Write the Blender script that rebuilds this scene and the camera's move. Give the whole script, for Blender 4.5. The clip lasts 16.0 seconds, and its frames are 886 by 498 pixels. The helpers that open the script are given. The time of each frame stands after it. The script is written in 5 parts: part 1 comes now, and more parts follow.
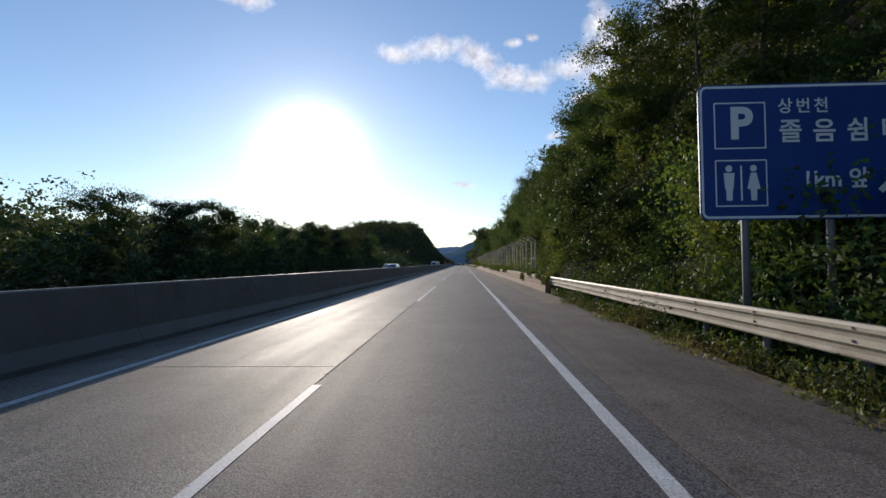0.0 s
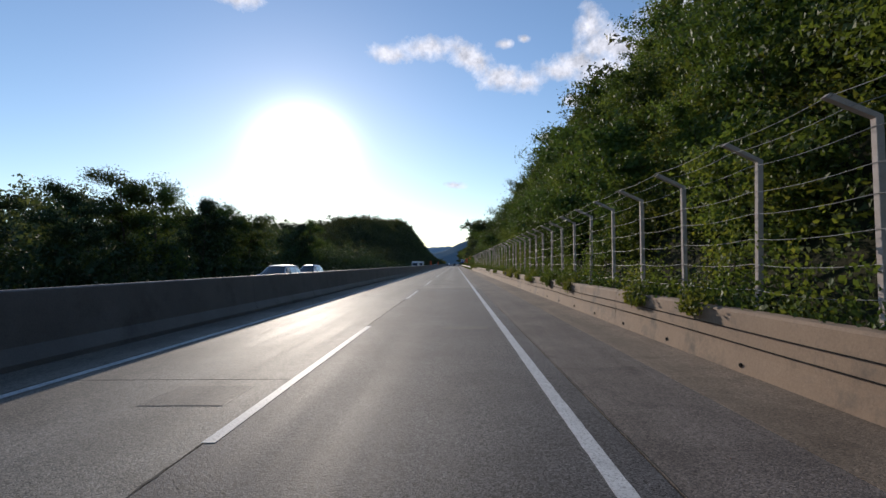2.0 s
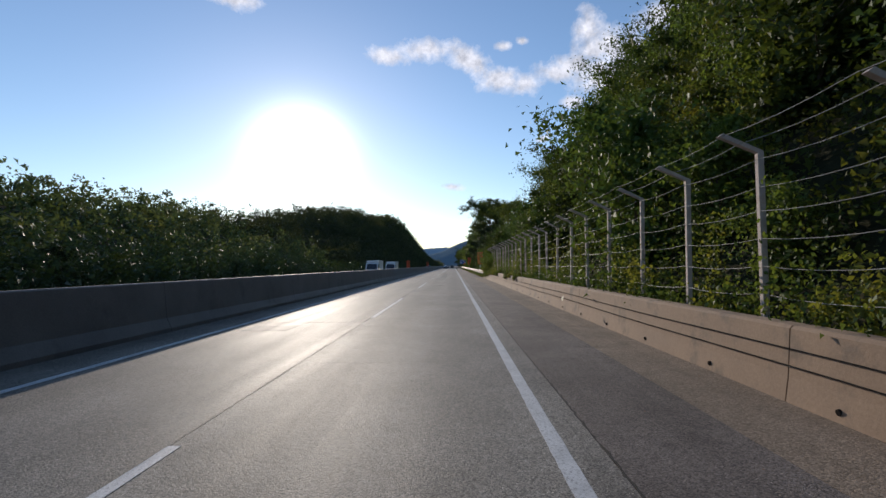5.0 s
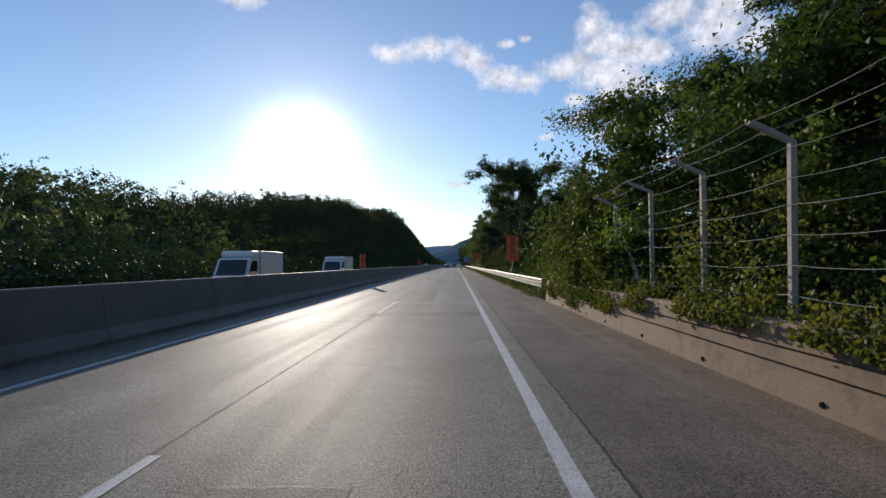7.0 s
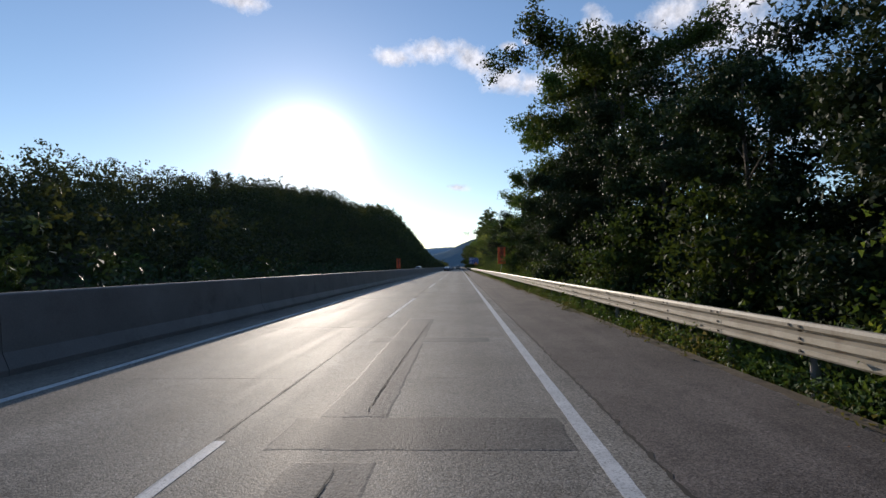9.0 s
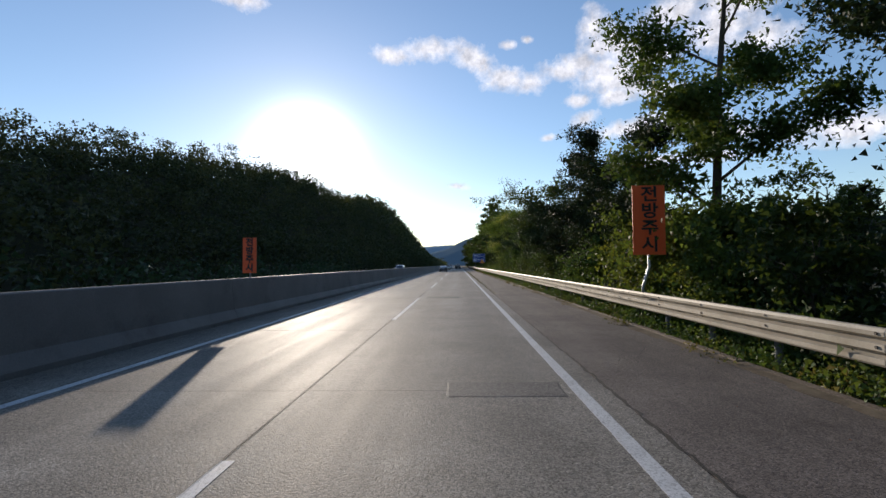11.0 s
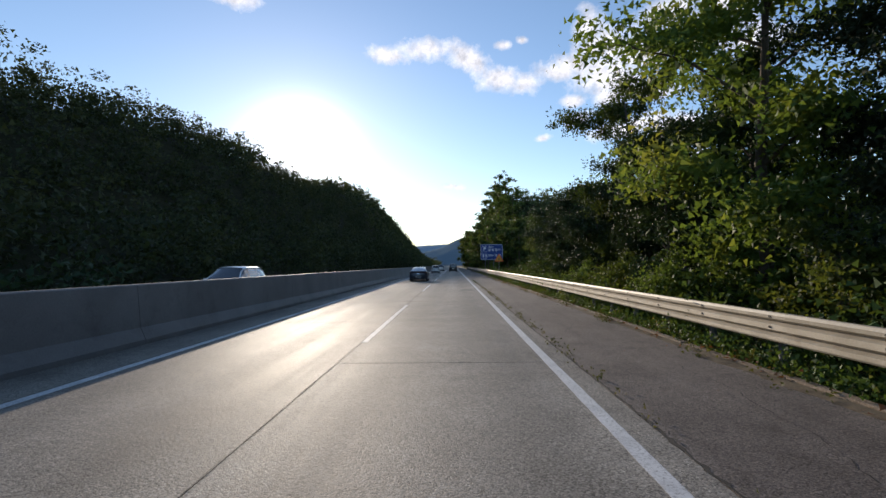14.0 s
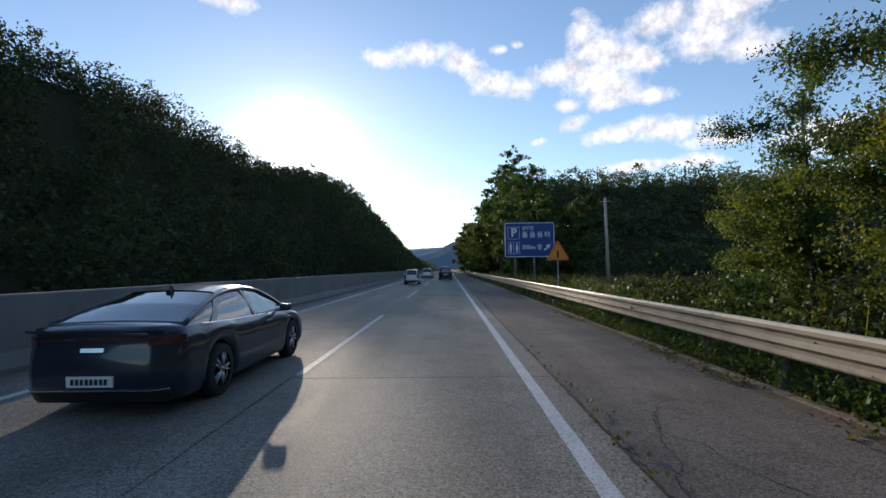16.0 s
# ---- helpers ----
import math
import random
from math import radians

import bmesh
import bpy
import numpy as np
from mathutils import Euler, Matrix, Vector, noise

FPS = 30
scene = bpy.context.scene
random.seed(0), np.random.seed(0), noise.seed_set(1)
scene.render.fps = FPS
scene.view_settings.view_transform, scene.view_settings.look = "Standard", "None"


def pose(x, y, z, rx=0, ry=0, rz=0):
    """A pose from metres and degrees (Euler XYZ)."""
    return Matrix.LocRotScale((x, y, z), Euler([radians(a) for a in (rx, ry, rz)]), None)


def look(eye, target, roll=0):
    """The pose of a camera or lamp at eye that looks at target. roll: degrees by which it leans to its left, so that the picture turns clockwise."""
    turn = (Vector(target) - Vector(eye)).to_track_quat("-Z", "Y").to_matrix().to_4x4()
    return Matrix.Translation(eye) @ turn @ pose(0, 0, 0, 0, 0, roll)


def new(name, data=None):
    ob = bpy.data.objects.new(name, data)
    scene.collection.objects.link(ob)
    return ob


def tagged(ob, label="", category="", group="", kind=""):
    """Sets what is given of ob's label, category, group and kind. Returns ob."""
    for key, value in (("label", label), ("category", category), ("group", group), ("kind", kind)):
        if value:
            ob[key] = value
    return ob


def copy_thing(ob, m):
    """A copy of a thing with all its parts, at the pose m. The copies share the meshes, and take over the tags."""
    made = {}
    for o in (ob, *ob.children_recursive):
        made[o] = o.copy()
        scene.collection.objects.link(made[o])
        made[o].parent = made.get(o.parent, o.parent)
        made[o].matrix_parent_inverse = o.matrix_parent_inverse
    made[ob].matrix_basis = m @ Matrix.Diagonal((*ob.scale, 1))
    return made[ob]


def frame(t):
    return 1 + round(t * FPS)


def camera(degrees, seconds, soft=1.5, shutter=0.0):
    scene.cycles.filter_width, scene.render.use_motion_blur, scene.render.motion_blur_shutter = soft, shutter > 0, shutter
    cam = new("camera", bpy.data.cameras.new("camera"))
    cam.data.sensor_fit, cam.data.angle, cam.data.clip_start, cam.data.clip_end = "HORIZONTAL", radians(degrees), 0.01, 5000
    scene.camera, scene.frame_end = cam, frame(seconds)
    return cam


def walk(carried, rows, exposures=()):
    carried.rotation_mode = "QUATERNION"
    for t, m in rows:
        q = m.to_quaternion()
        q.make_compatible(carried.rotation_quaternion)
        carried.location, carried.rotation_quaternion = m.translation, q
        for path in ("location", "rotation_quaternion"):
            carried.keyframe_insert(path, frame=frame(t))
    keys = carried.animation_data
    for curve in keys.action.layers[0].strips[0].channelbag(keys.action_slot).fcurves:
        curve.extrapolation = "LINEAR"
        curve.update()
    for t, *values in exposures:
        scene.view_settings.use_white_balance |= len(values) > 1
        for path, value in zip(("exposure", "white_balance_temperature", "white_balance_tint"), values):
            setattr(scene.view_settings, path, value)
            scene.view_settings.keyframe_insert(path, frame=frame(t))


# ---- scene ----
cam = camera(85.4, 16.0, soft=1.5, shutter=0.0)
# seconds, x, y, z, pitch, yaw; the road runs along +y and the lane divider lies at x = 0
PATH = [
    (0.0, 2.091, 0.00, 1.66, 1.73, 2.41),
    (0.5, 2.168, 10.70, 1.66, 1.67, 2.05),
    (1.0, 2.260, 21.40, 1.66, 1.81, 1.85),
    (1.5, 2.319, 32.10, 1.66, 1.73, 1.54),
    (2.0, 2.396, 42.80, 1.66, 1.76, 1.45),
    (2.5, 2.435, 53.50, 1.66, 1.93, 1.33),
    (3.0, 2.528, 64.20, 1.66, 1.98, 1.19),
    (3.5, 2.593, 74.95, 1.66, 2.03, 1.17),
    (4.0, 2.604, 86.00, 1.66, 2.07, 1.20),
    (6.5, 2.789, 139.10, 1.66, 1.75, 1.35),
    (7.0, 2.721, 149.80, 1.66, 1.77, 1.56),
    (7.5, 2.666, 160.50, 1.66, 1.97, 1.67),
    (8.0, 2.567, 171.20, 1.66, 1.94, 1.77),
    (8.5, 2.497, 181.90, 1.66, 1.96, 1.79),
    (9.0, 2.369, 192.60, 1.66, 2.05, 1.87),
    (11.5, 1.973, 246.10, 1.66, 1.87, 1.77),
    (12.0, 1.911, 256.80, 1.66, 1.91, 1.60),
    (12.5, 1.933, 267.50, 1.66, 1.86, 1.38),
    (13.0, 1.985, 278.20, 1.66, 1.78, 1.24),
    (13.5, 1.986, 288.90, 1.66, 1.93, 1.23),
    (14.0, 1.998, 299.60, 1.66, 1.88, 1.21),
    (14.5, 2.056, 310.30, 1.66, 1.84, 1.07),
    (15.0, 2.167, 321.00, 1.66, 1.96, 0.89),
    (15.5, 2.276, 331.70, 1.66, 2.06, 0.84),
    (16.0, 2.441, 342.40, 1.66, 2.31, 0.66),
]
ROLL = 0.60
walk(cam, [(t, pose(x, y, z, 90 + pitch, ROLL, yaw)) for t, x, y, z, pitch, yaw in PATH],
     [(0.0, 0.1, 6000, 15), (7.0, 0.07, 6000, 15), (12.5, 0.30, 6250, 15), (16.0, 0.46, 6300, 15)])

# ---------------------------------------------------------------- light
SUN_AZ, SUN_EL = -17.7, 12.6


def sky_dir(az, el):
    a, e = radians(az), radians(el)
    return Vector((math.sin(a) * math.cos(e), math.cos(a) * math.cos(e), math.sin(e)))


sun = new("sun", bpy.data.lights.new("sun", "SUN"))
sun.data.energy, sun.data.angle, sun.data.color = 3.8, radians(0.6), (1.0, 0.86, 0.66)
sun.matrix_world = look(sky_dir(SUN_AZ, SUN_EL) * 300, (0, 0, 0))

# cumulus banks: azimuth, elevation, half width, half height (degrees), tilt
CLOUDS = [
    (-24.6, 27.6, 2.6, 0.9, 0), (-7.6, 23.8, 2.2, 0.9, -4), (-2.6, 24.5, 3.8, 1.1, 2), (1.8, 23.5, 2.8, 1.4, -25),
    (6.0, 21.2, 3.0, 1.4, -12), (8.9, 20.6, 2.2, 1.2, 0), (6.2, 24.6, 0.9, 0.5, 0), (8.6, 25.0, 0.6, 0.4, 0),
    (16.2, 25.7, 1.4, 1.8, 0), (17.6, 23.6, 2.8, 1.7, 10), (19.6, 22.8, 2.8, 1.6, 0), (17.2, 20.8, 3.4, 2.1, 0), (19.4, 19.6, 3.0, 1.9, 0),
    (12.6, 21.4, 2.8, 1.0, -5), (14.6, 22.0, 2.2, 1.2, 0), (18.6, 18.3, 2.0, 1.1, 0), (22.3, 21.9, 2.4, 1.5, 0), (22.9, 18.2, 2.2, 0.8, 0),
    (24.6, 25.4, 2.8, 1.7, 0), (28.6, 23.2, 3.4, 2.2, 0), (31.0, 25.4, 3.6, 2.0, 0), (32.6, 21.4, 2.6, 1.4, 0),
    (14.2, 18.2, 1.3, 0.7, 0), (15.0, 16.2, 1.5, 0.8, 20), (20.6, 14.9, 4.6, 1.0, 8), (25.6, 14.5, 4.4, 1.1, 0), (29.5, 13.0, 3.0, 0.8, 0),
    (21.5, 11.0, 4.4, 0.6, 3), (27.0, 11.0, 4.0, 0.7, 0), (39.0, 12.0, 5.0, 1.4, 0), (10.9, 14.4, 0.9, 0.4, 10), (-0.1, 9.3, 1.4, 0.45, -5),
]


class Net:
    """Short hand for building shader nodes."""

    def __init__(self, tree):
        self.t = tree
        tree.nodes.clear()

    def add(self, kind, **sockets):
        n = self.t.nodes.new(kind)
        for k, v in sockets.items():
            s = n.inputs[int(k[1:])] if k[0] == "i" and k[1:].isdigit() else n.inputs[k.replace("_", " ")]
            if hasattr(v, "is_output"):
                self.t.links.new(v, s)
            else:
                s.default_value = v
        return n

    def math(self, op, a, b=0.0, c=0.0, clamp=False):
        n = self.add("ShaderNodeMath", i0=a, i1=b, i2=c)
        n.operation, n.use_clamp = op, clamp
        return n.outputs[0]

    def mix(self, f, a, b, kind="MIX"):
        n = self.t.nodes.new("ShaderNodeMix")
        n.data_type, n.blend_type = "RGBA", kind
        for s, v in ((n.inputs[0], f), (n.inputs[6], a), (n.inputs[7], b)):
            if hasattr(v, "is_output"):
                self.t.links.new(v, s)
            else:
                s.default_value = v
        return n.outputs[2]

    def ramp(self, f, stops):
        n = self.add("ShaderNodeValToRGB", i0=f)
        e = n.color_ramp.elements
        while len(e) < len(stops):
            e.new(0.5)
        for k, (p, c) in zip(e, stops):
            k.position, k.color = p, (*c, 1) if len(c) == 3 else c
        return n.outputs[0]

    def noise(self, vec, scale, detail=4.0, rough=0.55):
        n = self.add("ShaderNodeTexNoise", Scale=scale, Detail=detail, Roughness=rough)
        self.t.links.new(vec, n.inputs["Vector"])
        return n.outputs[0]


def rgb(r, g, b):
    return (r, g, b, 1.0)


def build_world():
    w = bpy.data.worlds.new("world")
    scene.world = w
    w.use_nodes = True
    n = Net(w.node_tree)
    sky = n.add("ShaderNodeTexSky")
    sky.sky_type, sky.sun_disc = "NISHITA", False
    sky.sun_elevation, sky.sun_rotation = radians(SUN_EL), radians(SUN_AZ)
    sky.altitude, sky.air_density, sky.dust_density, sky.ozone_density = 100, 1.0, 0.12, 2.0
    way = n.add("ShaderNodeTexCoord").outputs["Generated"]
    sep = n.add("ShaderNodeSeparateXYZ", i0=way)
    x, y, z = sep.outputs
    az = n.math("MULTIPLY", n.math("ARCTAN2", x, y), 180 / math.pi)
    el = n.math("MULTIPLY", n.math("ARCSINE", z), 180 / math.pi)
    field = None
    for a, e, ra, re, tilt in CLOUDS:
        c, s = math.cos(radians(tilt)), math.sin(radians(tilt))
        k = math.cos(radians(e))
        da, de = n.math("MULTIPLY", n.math("SUBTRACT", az, a), k), n.math("SUBTRACT", el, e)
        u = n.math("ADD", n.math("MULTIPLY", da, c / ra), n.math("MULTIPLY", de, s / ra))
        v = n.math("ADD", n.math("MULTIPLY", da, -s / re), n.math("MULTIPLY", de, c / re))
        d = n.math("SUBTRACT", 1.0, n.math("SQRT", n.math("ADD", n.math("MULTIPLY", u, u), n.math("MULTIPLY", v, v))))
        field = d if field is None else n.math("SMOOTH_MAX", field, d, 0.25)
    puff = n.math("SUBTRACT", n.noise(way, 30.0, 10.0, 0.68), 0.5)
    body = n.math("ADD", field, n.math("MULTIPLY", puff, 2.2))
    mask = n.math("MULTIPLY", n.math("ADD", body, 0.24), 1.15, clamp=True)
    mask = n.math("MULTIPLY", mask, 0.85)
    shade = n.math("MULTIPLY", n.math("SUBTRACT", n.noise(way, 40.0, 7.0, 0.65), 0.5), 1.7)
    tone = n.math("ADD", 0.86, shade)
    cloud = n.add("ShaderNodeMix")
    lit = n.add("ShaderNodeVectorMath", i0=(1.0, 0.97, 0.95))
    lit.operation = "SCALE"
    n.t.links.new(n.math("MULTIPLY", tone, 7.0), lit.inputs["Scale"])
    toward = n.add("ShaderNodeVectorMath", i0=way, i1=tuple(sky_dir(SUN_AZ, SUN_EL)))
    toward.operation = "DOT_PRODUCT"
    cosine = n.math("MAXIMUM", toward.outputs["Value"], 0.0)
    glow = n.math("ADD", n.math("MULTIPLY", n.math("POWER", cosine, 420.0), 17.0), n.math("MULTIPLY", n.math("POWER", cosine, 60.0), 0.48))
    aureole = n.add("ShaderNodeVectorMath", i0=(1.0, 0.97, 0.9))
    aureole.operation = "SCALE"
    n.t.links.new(glow, aureole.inputs["Scale"])
    base = n.mix(mask, sky.outputs[0], lit.outputs[0])
    total = n.mix(1.0, base, aureole.outputs[0], "ADD")
    bg = n.add("ShaderNodeBackground", Color=total, Strength=0.135)
    out = n.add("ShaderNodeOutputWorld", Surface=bg.outputs[0])


build_world()

# ---------------------------------------------------------------- materials


def material(name, make):
    m = bpy.data.materials.new(name)
    m.use_nodes = True
    n = Net(m.node_tree)
    shader = make(n)
    n.add("ShaderNodeOutputMaterial", Surface=shader)
    return m


def surface(color_a, color_b, scale=1.0, fine=40.0, rough=0.7, metal=0.0, bump=0.3, bump_scale=0.01, spec=0.5, vary=0.0, stain=None):
    """Two tones mixed by coarse and fine noise, with a fine relief."""
    def make(n):
        where = n.add("ShaderNodeTexCoord").outputs["Object"]
        coarse, small = n.noise(where, scale, 5.0, 0.6), n.noise(where, fine, 4.0, 0.65)
        f = n.math("ADD", n.math("MULTIPLY", coarse, 0.65), n.math("MULTIPLY", small, 0.35))
        f = n.math("MULTIPLY", n.math("SUBTRACT", f, 0.33), 3.0, clamp=True)
        color = n.mix(f, rgb(*color_a), rgb(*color_b))
        if vary:
            r = n.add("ShaderNodeObjectInfo").outputs["Random"]
            k = n.math("ADD", 1 - vary, n.math("MULTIPLY", r, 2 * vary))
            hsv = n.add("ShaderNodeHueSaturation", Value=k, Color=color)
            color = hsv.outputs[0]
        if stain:
            s = n.noise(where, stain[0], 6.0, 0.7)
            s = n.math("MULTIPLY", n.math("SUBTRACT", s, stain[1]), 6.0, clamp=True)
            color = n.mix(n.math("MULTIPLY", s, stain[3]), color, rgb(*stain[2]))
        b = n.add("ShaderNodeBump", Strength=bump, Distance=bump_scale, Height=small)
        p = n.add("ShaderNodeBsdfPrincipled", Base_Color=color, Metallic=metal, Normal=b.outputs[0])
        n.t.links.new(n.math("ADD", rough - 0.1, n.math("MULTIPLY", coarse, 0.2)), p.inputs["Roughness"])
        p.inputs["Specular IOR Level"].default_value = spec
        return p.outputs[0]
    return make


def foliage(dark, light, yellow, amount=0.35, coarse=0.5):
    def make(n):
        r = n.add("ShaderNodeNewGeometry").outputs["Random Per Island"]
        where = n.add("ShaderNodeTexCoord").outputs["Object"]
        o = n.add("ShaderNodeObjectInfo").outputs["Random"]
        patch = n.noise(where, coarse, 3.0)
        c = n.mix(r, rgb(*dark), rgb(*light))
        c = n.mix(n.math("MULTIPLY", n.math("SUBTRACT", patch, 0.48), 4.0, clamp=True), c, rgb(*yellow))
        c = n.add("ShaderNodeHueSaturation", Color=c, Value=n.math("ADD", 0.62, n.math("MULTIPLY", o, 0.76)), Hue=n.math("ADD", 0.49, n.math("MULTIPLY", o, 0.02))).outputs[0]
        p = n.add("ShaderNodeBsdfPrincipled", Base_Color=c, Roughness=0.6)
        p.inputs["Specular IOR Level"].default_value = 0.18
        t = n.add("ShaderNodeBsdfTranslucent", Color=n.mix(1.0, c, rgb(1.5, 1.35, 0.6), "MULTIPLY"))
        return n.add("ShaderNodeMixShader", i0=amount, i1=p.outputs[0], i2=t.outputs[0]).outputs[0]
    return make


def road_surface(tone_a, tone_b, track, rough, spec=0.22, grit=60.0, contrast=1.0, stain=0.35):
    """Pavement of bound stone: single grains, mottling, drips of tar and darker wheel paths along y."""
    def make(n):
        where = n.add("ShaderNodeNewGeometry").outputs["Position"]
        sep = n.add("ShaderNodeSeparateXYZ", i0=where)
        stretched = n.add("ShaderNodeVectorMath", i0=where, i1=(1.2, 0.05, 1.0))
        stretched.operation = "MULTIPLY"
        long = n.noise(stretched.outputs[0], 1.5, 5.0, 0.6)
        coarse = n.noise(where, 0.45, 6.0, 0.65)
        f = n.math("ADD", n.math("MULTIPLY", coarse, 0.55), n.math("MULTIPLY", long, 0.45))
        c = n.mix(n.math("MULTIPLY", n.math("SUBTRACT", f, 0.38), 4.2, clamp=True), rgb(*tone_a), rgb(*tone_b))
        blot = n.math("MULTIPLY", n.math("SUBTRACT", n.noise(where, 1.7, 7.0, 0.72), 0.52), 5.0, clamp=True)
        c = n.mix(n.math("MULTIPLY", blot, stain), c, rgb(0.5 * tone_a[0], 0.5 * tone_a[1], 0.5 * tone_a[2]))
        wave = n.math("COSINE", n.math("MULTIPLY", n.math("SUBTRACT", sep.outputs[0], 0.9), 2 * math.pi / 1.8))
        path = n.math("MULTIPLY", n.math("ADD", n.math("MULTIPLY", wave, 0.5), n.math("SUBTRACT", long, 0.2)), track, clamp=True)
        c = n.mix(path, c, rgb(0.55 * tone_a[0], 0.55 * tone_a[1], 0.55 * tone_a[2]))
        grain = n.add("ShaderNodeTexVoronoi", Vector=where, Scale=grit)
        grains = n.add("ShaderNodeSeparateColor", i0=grain.outputs["Color"])
        cell = n.math("SUBTRACT", grains.outputs[0], 0.5)
        patchy = n.math("SUBTRACT", n.noise(where, grit * 0.28, 4.0, 0.75), 0.5)
        value = n.math("ADD", 1.0, n.math("MULTIPLY", n.math("ADD", n.math("MULTIPLY", cell, 1.25), n.math("MULTIPLY", patchy, 1.4)), contrast))
        chip = n.math("GREATER_THAN", grains.outputs[1], 0.955)
        value = n.math("ADD", value, n.math("MULTIPLY", chip, 0.7 * contrast))
        r = n.add("ShaderNodeObjectInfo").outputs["Random"]
        value = n.math("MULTIPLY", n.math("MAXIMUM", value, 0.25), n.math("ADD", 0.90, n.math("MULTIPLY", r, 0.2)))
        c = n.add("ShaderNodeHueSaturation", Color=c, Value=value).outputs[0]
        relief = n.math("ADD", n.math("MULTIPLY", patchy, 0.6), n.math("MULTIPLY", grain.outputs["Distance"], -0.8))
        pits = n.noise(where, 26.0, 3.0, 0.6)
        broad = n.add("ShaderNodeBump", Strength=0.4, Distance=0.010, Height=pits)
        b = n.add("ShaderNodeBump", Strength=0.65, Distance=0.005, Height=relief, Normal=broad.outputs[0])
        p = n.add("ShaderNodeBsdfPrincipled", Base_Color=c, Normal=b.outputs[0])
        n.t.links.new(n.math("ADD", rough - 0.12, n.math("MULTIPLY", long, 0.24)), p.inputs["Roughness"])
        p.inputs["Specular IOR Level"].default_value = spec
        return p.outputs[0]
    return make


M = {}
M["concrete_road"] = material("concrete_road", road_surface((0.165, 0.147, 0.124), (0.275, 0.250, 0.212), 0.4, 0.69, spec=0.15, grit=70.0, contrast=0.8, stain=0.45))
M["asphalt"] = material("asphalt", road_surface((0.061, 0.059, 0.063), (0.118, 0.114, 0.117), 0.2, 0.75, grit=80.0, contrast=1.35))
M["old_asphalt"] = material("old_asphalt", road_surface((0.092, 0.076, 0.066), (0.168, 0.141, 0.123), 0.0, 0.8, grit=75.0, contrast=0.8, stain=0.6))
M["patch"] = material("patch", road_surface((0.085, 0.078, 0.072), (0.135, 0.124, 0.112), 0.0, 0.72, grit=60.0, contrast=0.8))
M["apron"] = material("apron", road_surface((0.150, 0.113, 0.080), (0.250, 0.193, 0.140), 0.0, 0.85, grit=60.0, contrast=0.55, stain=0.5))
M["paint"] = material("paint", surface((0.50, 0.50, 0.495), (0.74, 0.74, 0.735), 3.0, 60, 0.65, spec=0.25, stain=(38.0, 0.50, (0.16, 0.155, 0.145), 0.75)))
M["wall"] = material("wall", surface((0.21, 0.138, 0.088), (0.33, 0.228, 0.148), 0.7, 25, 0.9, bump=0.4, stain=(1.1, 0.53, (0.10, 0.082, 0.066), 0.75)))
M["barrier"] = material("barrier", surface((0.11, 0.105, 0.10), (0.20, 0.19, 0.178), 0.6, 30, 0.66, stain=(0.8, 0.55, (0.06, 0.055, 0.05), 0.6)))
M["soil"] = material("soil", surface((0.05, 0.045, 0.03), (0.10, 0.085, 0.05), 0.5, 10, 0.95))
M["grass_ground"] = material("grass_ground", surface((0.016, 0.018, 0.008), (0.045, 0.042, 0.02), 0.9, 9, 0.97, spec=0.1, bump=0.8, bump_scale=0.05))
M["dirt"] = material("dirt", surface((0.085, 0.065, 0.045), (0.20, 0.16, 0.11), 2.5, 45, 0.95, bump=0.8, bump_scale=0.01, spec=0.1, stain=(3.0, 0.55, (0.05, 0.042, 0.03), 0.6)))
M["crack"] = material("crack", surface((0.015, 0.014, 0.012), (0.035, 0.03, 0.025), 3, 40, 0.95))
M["rail"] = material("rail", surface((0.31, 0.27, 0.20), (0.46, 0.41, 0.325), 1.5, 30, 0.55, metal=0.15, bump=0.15, stain=(1.6, 0.56, (0.19, 0.135, 0.085), 0.65)))
M["galvanised"] = material("galvanised", surface((0.36, 0.36, 0.37), (0.55, 0.55, 0.55), 6, 60, 0.4, metal=0.8, bump=0.05))
M["concrete_post"] = material("concrete_post", surface((0.36, 0.295, 0.25), (0.54, 0.455, 0.40), 3, 60, 0.8, spec=0.2))
M["cable"] = material("cable", surface((0.02, 0.018, 0.016), (0.04, 0.036, 0.032), 3, 40, 1.0, spec=0.0, bump=0.0))
M["wire"] = material("wire", surface((0.22, 0.21, 0.20), (0.34, 0.33, 0.31), 3, 40, 0.6, metal=0.3, bump=0.0))
M["bolt"] = material("bolt", surface((0.05, 0.045, 0.04), (0.10, 0.09, 0.08), 20, 80, 0.6, metal=0.6))
M["bark"] = material("bark", surface((0.05, 0.04, 0.03), (0.12, 0.095, 0.07), 4, 30, 0.95, bump=0.8, bump_scale=0.03))
M["leaf"] = material("leaf", foliage((0.042, 0.072, 0.021), (0.070, 0.110, 0.030), (0.110, 0.140, 0.034), 0.28))
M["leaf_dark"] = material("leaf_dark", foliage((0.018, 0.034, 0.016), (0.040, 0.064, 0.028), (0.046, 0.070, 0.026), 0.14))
M["leaf_vine"] = material("leaf_vine", foliage((0.066, 0.104, 0.028), (0.104, 0.148, 0.038), (0.21, 0.21, 0.048), 0.40))
M["leaf_far"] = material("leaf_far", foliage((0.035, 0.050, 0.028), (0.075, 0.10, 0.042), (0.12, 0.13, 0.055), 0.3, coarse=0.16))
M["weed"] = material("weed", foliage((0.05, 0.065, 0.02), (0.12, 0.13, 0.05), (0.20, 0.17, 0.08), 0.35))
